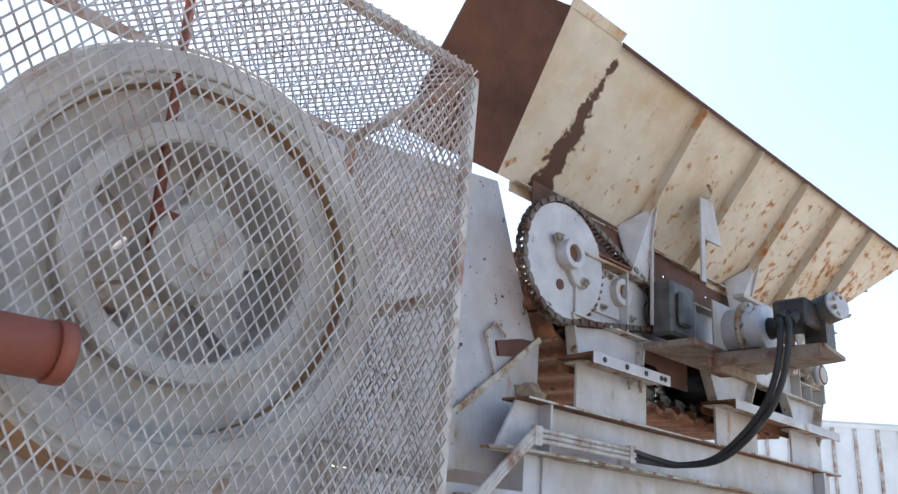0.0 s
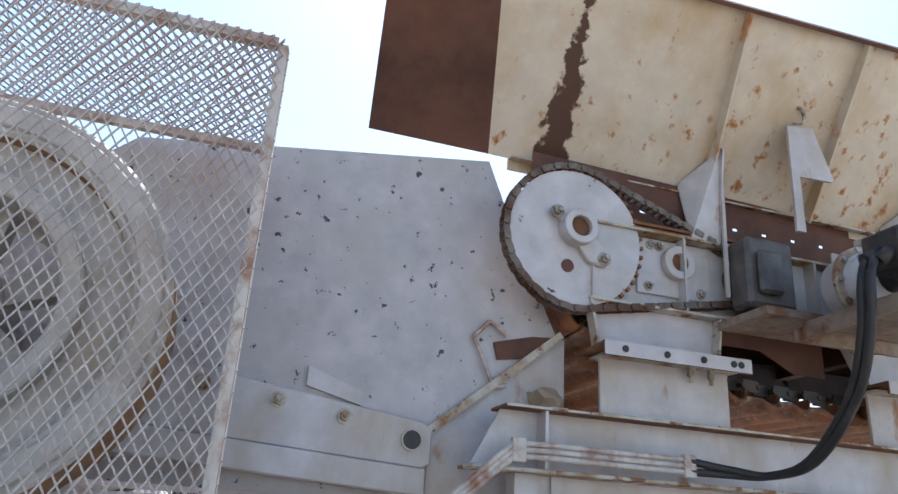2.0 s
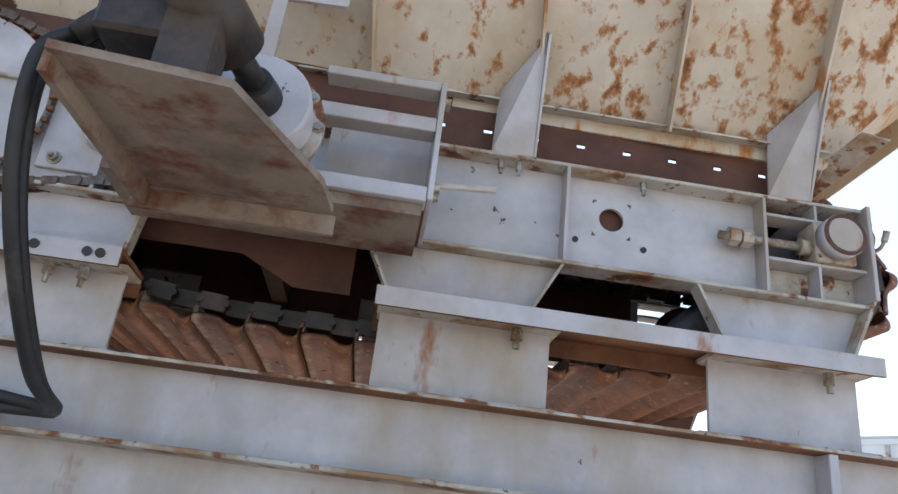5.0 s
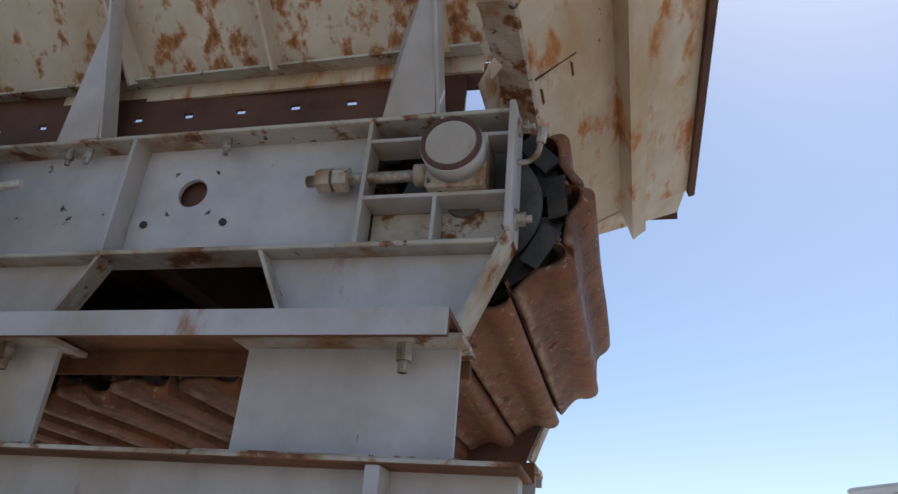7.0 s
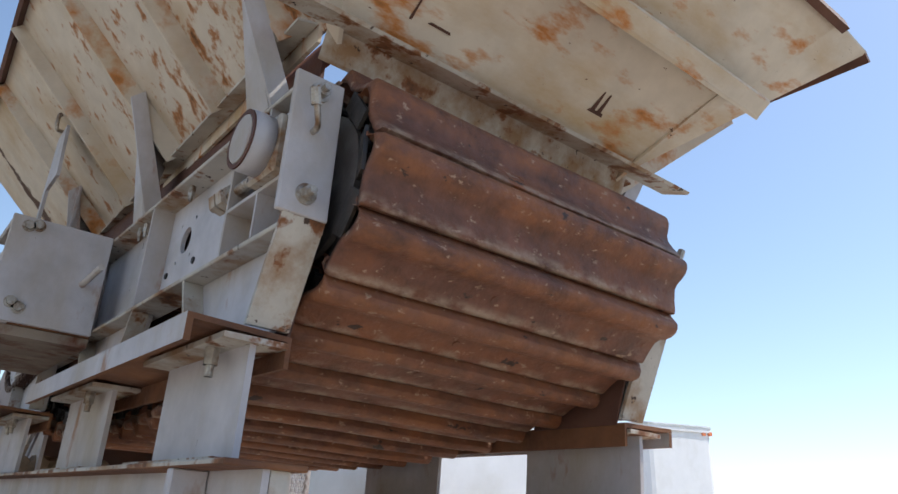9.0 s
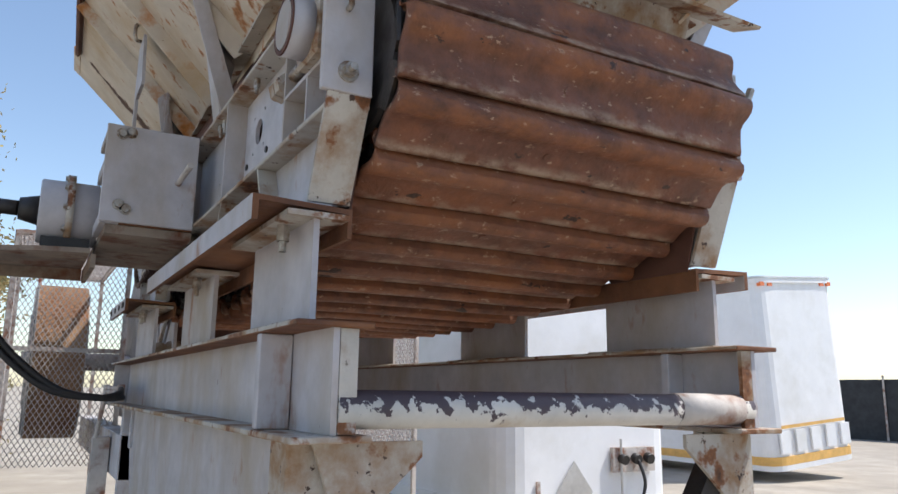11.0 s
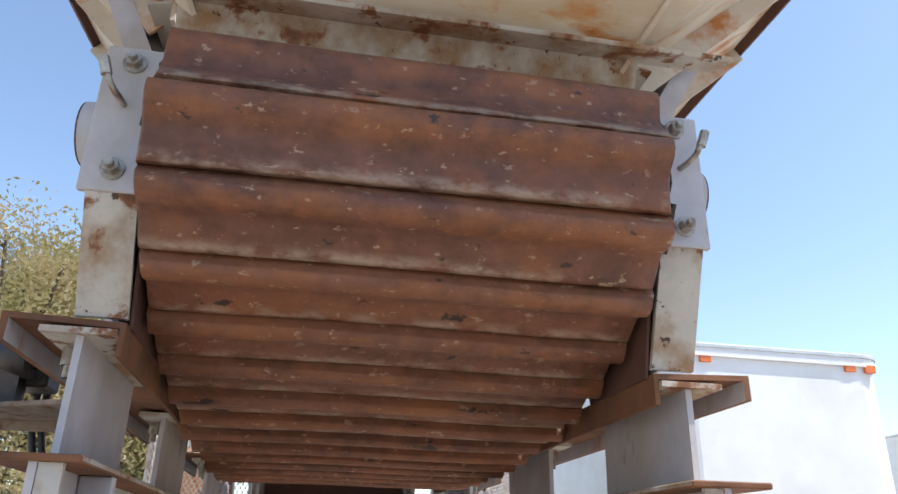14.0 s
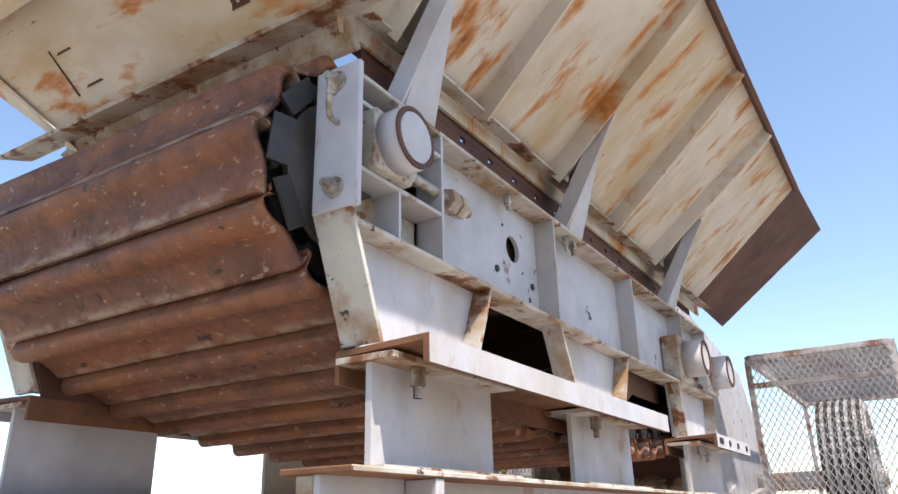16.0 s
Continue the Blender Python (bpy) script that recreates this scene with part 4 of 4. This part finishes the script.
def flywheel(c, y0, y1, R, grooves):
    """A heavy wheel: rim, dished web, inner ring, spokes and hub."""
    wheel = part("flywheel", ring(B(), c, R * 0.80, R, y0, y1, 56), M_WHEEL, crusher, "heavy flywheel with a broad rim", bevel=0.012)
    part("rim_step", ring(B(), c, R * 0.84, R * 0.95, y0 - 0.018, y0 - 0.001, 56), M_WHEEL, wheel, bevel=0.005)
    part("web", ring(B(), c, R * 0.57, R * 0.81, y0 + 0.07, y1 - 0.05, 48), M_WHEEL, wheel)
    part("inner_ring", ring(B(), c, R * 0.50, R * 0.60, y0 - 0.03, y1 - 0.03, 48), M_WHEEL, wheel, bevel=0.008)
    for k in range(6):
        a = k * math.pi / 3 + 0.35
        d = Vector((math.cos(a), 0, math.sin(a)))
        o = Vector((c[0], (y0 + y1) / 2, c[1]))
        part("spoke", bar(B(), o + d * R * 0.2, o + d * R * 0.56, 0.09, 0.10, (0, 1, 0)), M_WHEEL, wheel)
    bm = B()
    rod(bm, (c[0], y0 - 0.03, c[1]), (c[0], y1, c[1]), R * 0.22, 28)
    part("hub", bm, M_WHEEL, wheel, bevel=0.01)
    bm = B()
    rod(bm, (c[0], y0 - 0.07, c[1]), (c[0], 0.26, c[1]), R * 0.12, 20)
    part("shaft", bm, M_GUARD, wheel)
    if grooves:
        for k in range(6):
            y = y0 + 0.02 + (y1 - y0 - 0.04) * k / 5
            part("belt", ring(B(), c, R, R + 0.012, y - 0.012, y + 0.012, 48), M_RUBBER, wheel)


def guard(x0, x1, y0, y1, z0, z1, bars, label):
    """A box of angle bars clad with diamond mesh on its outer face and its top."""
    g = thing("flywheel_guard", (x1, Y(y0), GROUND_Z), label, "machine guard", "flywheel guards")

    def frame_bar(p, q):
        part("frame_bar", bar(B(), p, q, 0.035, 0.035), M_GUARD, g)

    for x in (x0, x1):
        for y in (y0, y1):
            frame_bar((x, y, GROUND_Z if y == y0 else z0), (x, y, z1 - 0.018))
        frame_bar((x, y0 + 0.018, z1), (x, y1 - 0.018, z1))
    for y in (y0, y1):
        frame_bar((x0 + 0.018, y, z1), (x1 - 0.018, y, z1))
    frame_bar((x0 + 0.018, y0, z0), (x1 - 0.018, y0, z0))
    for z in bars:
        frame_bar((x1, y0 + 0.018, z), (x1, y1 - 0.018, z))

    def mesh_panel(o, u, v, lu, lv, cw, ch, n):
        """Diagonal strands both ways, clipped to lu by lv."""
        o, u, v, n = Vector(o), Vector(u), Vector(v), Vector(n)
        bm = B()
        k = ch / cw
        for sign in (1, -1):
            i = -int(lv / ch) - 2
            while i * cw < lu + lv / k + cw:
                a = i * cw
                # strand: across = a + sign * up / k
                ends = []
                for up in (0.0, lv):
                    ends.append((a + sign * up / k, up))
                (ax, au), (bx, bu) = ends
                t0, t1 = 0.0, 1.0
                dx = bx - ax
                for edge, s in ((0.0, 1), (lu, -1)):
                    da, db = (ax - edge) * s, (bx - edge) * s
                    if da < 0 and db < 0:
                        t0, t1 = 1.0, 0.0
                    elif da < 0:
                        t0 = max(t0, da / (da - db))
                    elif db < 0:
                        t1 = min(t1, da / (da - db))
                if t1 - t0 > 0.01:
                    p = o + u * (ax + dx * t0) + v * (lv * t0) + n * 0.002 * sign
                    q = o + u * (ax + dx * t1) + v * (lv * t1) + n * 0.002 * sign
                    bar(bm, p, q, 0.0052, 0.0052, n)
                i += 1
        part("mesh_panel", bm, M_MESH, g, "expanded diamond mesh")

    mesh_panel((x0, y0 - 0.02, z0), (1, 0, 0), (0, 0, 1), x1 - x0, z1 - z0 + 0.02, 0.040, 0.064, (0, -1, 0))
    mesh_panel((x0, y0, z1 + 0.02), (1, 0, 0), (0, 1, 0), x1 - x0, y1 - y0, 0.040, 0.064, (0, 0, 1))
    mesh_panel((x1 + 0.02, y0, z0), (0, 1, 0), (0, 0, 1), y1 - y0, z1 - z0, 0.040, 0.064, (1, 0, 0))
    return g


for MIRROR[0] in (False, True):
    crusher_side()
MIRROR[0] = False
part("front_wall", box(B(), -6.28, -6.2, 0.291, 1.209, 1.06, 1.70), M_WHITE, crusher)
part("back_wall", slab(B(), [(-3.84, 0.291, 2.70), (-3.64, 0.291, 2.28), (-3.64, 1.209, 2.28), (-3.84, 1.209, 2.70)], (-0.04, 0, -0.01)), M_DKRUST, crusher)
part("lower_wall", slab(B(), [(-3.50, 0.291, 1.90), (-4.05, 0.291, 1.36), (-4.05, 1.209, 1.36), (-3.50, 1.209, 1.90)], (-0.04, 0, 0.03)), M_DKRUST, crusher)
for x in (-4.3, -6.1):
    for y in (0.31, 1.13):
        part("foot", box(B(), x - 0.06, x + 0.06, y, y + 0.06, GROUND_Z, 1.06), M_DARK, crusher)
flywheel((-5.765, 1.535), -0.52, -0.12, 0.655, False)
for ob in bpy.data.objects:
    if ob.name == "flywheel":
        ob.data.materials.append(M_RIM)
        for f in ob.data.polygons:
            if abs(f.normal.y) < 0.3:
                f.material_index = 1
guard(-7.55, -4.91, -0.70, 0.12, 0.72, 2.50, (1.6,), "box guard of weathered diamond mesh over the flywheel")
MIRROR[0] = True
flywheel((-5.58, 1.63), -0.62, -0.30, 0.60, True)
guard(-6.9, -4.19, -0.92, -0.05, 0.72, 2.39, (2.2,), "box guard of diamond mesh over the belt pulley")
MIRROR[0] = False
# red rod and pipe by the guard
bm = B()
rod(bm, (-5.96, -0.51, 2.36), (-5.90, -0.51, 1.50), 0.016, 10)
rod(bm, (-5.91, -0.51, 1.62), (-5.86, -0.55, 1.60), 0.014, 8)
r1 = solo("guard_rod", bm, M_RED, "red-brown rod hung on the guard mesh", "rod")
p1 = thing("red_pipe", (-6.6, -0.7, GROUND_Z), "red-brown pipe end on a stand before the guard", "pipe")
bm = B()
rod(bm, (-7.454, -0.950, 1.087), (-6.144, -0.840, 1.122), 0.062, 20)
part("pipe", bm, M_RED, p1)
bm = B()
rod(bm, (-6.164, -0.842, 1.121), (-6.129, -0.838, 1.122), 0.069, 20)
part("end_cap", bm, M_RED, p1)
for x in (-7.25, -6.75):
    part("stand", box(B(), x - 0.03, x + 0.03, -0.93, -0.87, GROUND_Z, 1.047), M_DARK, p1)

# ---- the feeder's drive ----
drive = thing("feeder_drive", (-2.4, -0.2, 1.93), "oily chain drive with gearbox and hydraulic motor", "drive unit")
SC, SR = (-3.412, 2.325), 0.345
wheel = part("sprocket", ring(B(), SC, 0.0, SR, 0.040, 0.066, 64), M_CHIP, drive, "big white sprocket disc")
bm = B()
bar(bm, (SR - 0.01, 0.053, 0), (SR + 0.022, 0.053, 0), 0.016, 0.022, (0, 1, 0))
tooth_mesh = finish(bm, "tooth", M_RUST)
for k in range(46):
    ob = new("tooth", tooth_mesh)
    ob.parent = wheel
    ob.matrix_parent_inverse = base_of(wheel).inverted()
    ob.matrix_basis = Matrix.Translation((SC[0], 0, SC[1])) @ Matrix.Rotation(2 * math.pi * k / 46, 4, 'Y')
part("boss", ring(B(), (-3.42, 2.35), 0.052, 0.088, -0.040, 0.039, 28), M_WHITE, wheel, bevel=0.004)
bm = B()
rod(bm, (-3.42, -0.01, 2.35), (-3.42, 0.039, 2.35), 0.050, 20)
part("shaft_end", bm, M_RUST, wheel)
bm = B()
slab(bm, [(-3.55, 0.039, 2.44), (-3.46, 0.039, 2.45), (-3.24, 0.039, 2.235), (-3.27, 0.039, 2.18), (-3.36, 0.039, 2.19)], (0, -0.035, 0))
part("lug", bm, M_WHITE, wheel, bevel=0.006)
for x, z in ((-3.53, 2.42), (-3.285, 2.215)):
    nut(wheel, x, 0.003, z, (0, -1, 0), 0.024, 0.026)
part("hole", ring(B(), (-3.46, 2.165), 0.0, 0.032, 0.034, 0.039, 18), M_DKRUST, wheel)
# roller chain: links laid round both wheels
C2, R2 = (-2.47, 2.24), 0.115


def chain_path():
    pts = []
    for k in range(25):
        a = radians(62 + (272 - 62) * k / 24)
        pts.append(Vector((SC[0] + (SR + 0.022) * math.cos(a), 0, SC[1] + (SR + 0.022) * math.sin(a))))
    for k in range(9):
        a = radians(-82 + (62 + 82) * k / 8)
        pts.append(Vector((C2[0] + R2 * math.cos(a), 0, C2[1] + R2 * math.sin(a))))
    pts.append(pts[0])
    return pts


pts = chain_path()
length = sum((b - a).length for a, b in zip(pts, pts[1:]))
count = 92
links = []
acc, i = 0.0, 0
for k in range(count + 1):
    want = length * k / count
    while i < len(pts) - 2 and acc + (pts[i + 1] - pts[i]).length < want:
        acc += (pts[i + 1] - pts[i]).length
        i += 1
    links.append(pts[i].lerp(pts[i + 1], min(1, (want - acc) / (pts[i + 1] - pts[i]).length)))
step = length / count
link_mesh = []
for pair in ((0.030, 0.076), (0.022, 0.084)):
    bm = B()
    for y in pair:
        bar(bm, (-step * 0.14, y, 0), (step * 1.14, y, 0), 0.006, 0.032)
    rod(bm, (0, 0.018, 0), (0, 0.088, 0), 0.010, 6)
    link_mesh.append(finish(bm, "chain_link", M_CHAIN))
for k in range(count):
    a, b = links[k], links[k + 1]
    ob = new("chain_link", link_mesh[k % 2])
    ob.parent = drive
    ob.matrix_parent_inverse = base_of(drive).inverted()
    ob.matrix_basis = Matrix.Translation(a) @ Matrix.Rotation(-math.atan2((b - a).z, (b - a).x), 4, 'Y')
part("small_sprocket", ring(B(), C2, 0.0, R2 - 0.008, 0.04, 0.066, 24), M_DARK, drive)
part("bearing_plate", box(B(), -3.06, -2.64, 0.082, 0.098, 2.11, 2.405), M_WHITE, drive, bevel=0.004)
blk = part("pillow_block", ring(B(), (-2.838, 2.285), 0.046, 0.088, 0.035, 0.081, 28), M_WHITE, drive, "white ring bearing with a dark bore", bevel=0.004)
part("bore", ring(B(), (-2.838, 2.285), 0.0, 0.046, 0.060, 0.075, 24), M_RUST, blk)
for x, z in ((-2.98, 2.37), (-2.93, 2.37), (-3.0, 2.15), (-2.7, 2.15)):
    nut(blk, x, 0.081, z, (0, -1, 0), 0.018, 0.022)
for z in (2.43, 2.455):
    part("slide_rail", box(B(), -3.1, -2.5, 0.03, 0.098, z - 0.007, z + 0.007), M_RUST, drive)
part("reducer", box(B(), -2.58, -2.30, -0.14, 0.016, 2.06, 2.42), M_GREASE, drive, "greasy grey reducer housing", bevel=0.02)
part("reducer_cover", box(B(), -2.54, -2.40, -0.18, -0.141, 2.12, 2.34), M_GREASE, drive, bevel=0.015)
part("back_stay", plate_xz(B(), [(-2.62, 2.12), (-2.60, 2.12), (-2.585, 3.05), (-2.60, 3.05)], -0.02, -0.005), M_WHITE, drive)
part("tall_gusset", plate_xz(B(), [(-2.325, 2.46), (-2.312, 3.06), (-2.15, 3.08), (-2.055, 2.80), (-2.06, 2.78), (-2.27, 2.77), (-2.27, 2.46)], -0.21, -0.195), M_WHITE, drive, "tall pointed white gusset")
# drive bracket box
brk = part("bracket", box(B(), -1.69, -1.672, -0.36, 0.018, 2.0, 2.425), M_WHITE, drive, "square white bracket plate with bolts", bevel=0.003)
for z0, z1 in ((2.395, 2.425), (2.24, 2.29), (1.995, 2.045)):
    part("bracket_bar", box(B(), -2.06, -1.691, -0.355, -0.28, z0, z1), M_WHITE, brk, bevel=0.003)
part("bracket_back", box(B(), -2.04, -1.691, -0.12, -0.11, 2.0, 2.42), M_WHITE, brk)
part("bracket_floor", box(B(), -2.06, -1.691, -0.279, 0.018, 1.995, 2.01), M_RUST, brk)
for y, z in ((-0.30, 2.385), (-0.265, 2.395), (-0.29, 2.075), (-0.262, 2.058)):
    nut(brk, -1.671, y, z, (1, 0, 0), 0.017, 0.02, False)
bm = B()
rod(bm, (-1.671, -0.06, 2.20), (-1.44, -0.05, 2.225), 0.013, 8)
part("pin", bm, M_GUARD, brk)
# gearbox and motor along y
ax, az = -2.20, 2.12
gb = B()
rod(gb, (ax, -0.33, az), (ax, -0.58, az), 0.150, 28)
gear = part("gearbox", gb, M_CHIP, drive, "chipped white round gearbox", bevel=0.008)
bm = B()
rod(bm, (ax, -0.44, az), (ax, -0.47, az), 0.182, 32)
part("flange", bm, M_RUSTWHITE, gear)
bm = B()
rod(bm, (ax, -0.58, az), (ax, -0.66, az), 0.07, 20, 0.05)
part("nose", bm, M_DARK, gear)
for k in range(10):
    a = 2 * math.pi * k / 10
    nut(gear, ax + 0.165 * math.cos(a), -0.47, az + 0.165 * math.sin(a), (0, -1, 0), 0.013, 0.014, False)
bm = B()
rod(bm, (ax, -0.66, az), (ax - 0.04, -0.78, az + 0.01), 0.035, 12)
part("coupling", bm, M_DARK, drive)
bm = B()
rod(bm, (ax - 0.04, -0.78, az + 0.01), (ax - 0.12, -1.01, az + 0.05), 0.084, 20)
motor = part("motor", bm, M_DARK, drive, "black hydraulic motor with a white bolted cap")
bm = B()
rod(bm, (ax - 0.12, -1.01, az + 0.05), (ax - 0.127, -1.03, az + 0.053), 0.080, 20)
part("motor_cap", bm, M_CHIP, motor)
for k in range(7):
    a = 2 * math.pi * k / 7
    nut(motor, ax - 0.127 + 0.06 * math.cos(a), -1.031, az + 0.053 + 0.06 * math.sin(a), (0, -1, 0), 0.011, 0.010, False)
bm = B()
rod(bm, (ax - 0.30, -0.82, az - 0.02), (ax - 0.37, -0.80, az - 0.06), 0.034, 10)
rod(bm, (ax - 0.30, -0.88, az - 0.02), (ax - 0.37, -0.86, az - 0.08), 0.030, 10)
part("hose_fitting", bm, M_DARK, motor)
part("valve_block", box(B(), ax - 0.32, ax - 0.12, -0.93, -0.74, az - 0.09, az + 0.07), M_DARK, motor, "oily valve block", bevel=0.012)
shelf = part("motor_shelf", slab(B(), [(-2.50, -0.36, 1.905), (-1.96, -0.36, 1.905), (-1.98, -0.55, 1.90), (-2.16, -0.98, 1.89), (-2.54, -1.02, 1.89)], (0, 0, 0.022)), M_SHELF, drive, "dirt-stained motor shelf")
part("shelf_edge", box(B(), -2.54, -1.95, -0.355, -0.335, 1.84, 1.90), M_SHELF, shelf)
part("shelf_beam", box(B(), -2.66, -1.70, -0.33, 0.018, 1.955, 1.993), M_SHELF, drive)
part("shelf_edge", bar(B(), (-2.54, -1.0, 1.875), (-2.50, -0.36, 1.875), 0.02, 0.06), M_SHELF, shelf)
part("gear_saddle", box(B(), ax - 0.12, ax + 0.12, -0.56, -0.36, 1.928, 1.985), M_DARK, drive)
part("motor_saddle", box(B(), ax - 0.15, ax - 0.03, -0.96, -0.84, 1.914, 2.09), M_DARK, drive)

# ---- hydraulic lines ----
lines = thing("hydraulic_lines", (-3.4, -0.07, 1.24), "three steel hydraulic lines clamped to the chassis beam", "pipes")
for k in range(3):
    z = 1.262 + 0.026 * k
    bm = B()
    tube(bm, [(-2.92, -0.075, z), (-3.3, -0.075, z), (-3.7, -0.075, z), (-3.78, -0.075, z - 0.03), (-4.02, -0.08, z - 0.24), (-4.35, -0.08, z - 0.55)], 0.012, 8)
    part("line", bm, M_GUARD, lines)
for x in (-3.73, -2.93):
    part("clamp", box(B(), x - 0.03, x + 0.03, -0.092, -0.056, 1.238, 1.335), M_GUARD, lines, bevel=0.004)
for k, off in enumerate((0.0, 0.045)):
    bm = B()
    tube(bm, [(ax - 0.36, -0.80 - off, az - 0.05), (-2.63, -0.83 - off, 1.97), (-2.63, -0.79 - off, 1.75), (-2.61, -0.67 - off, 1.53), (-2.60, -0.42 - off, 1.315),
              (-2.62, -0.20 - off / 2, 1.265), (-2.73, -0.092 - off / 3, 1.266 + off * 0.4), (-2.93, -0.075, 1.265 + off)], 0.018, 8)
    solo("hydraulic_hose", bm, M_RUBBER, "black rubber hydraulic hose sagging from the motor", "hose", "drive hoses")
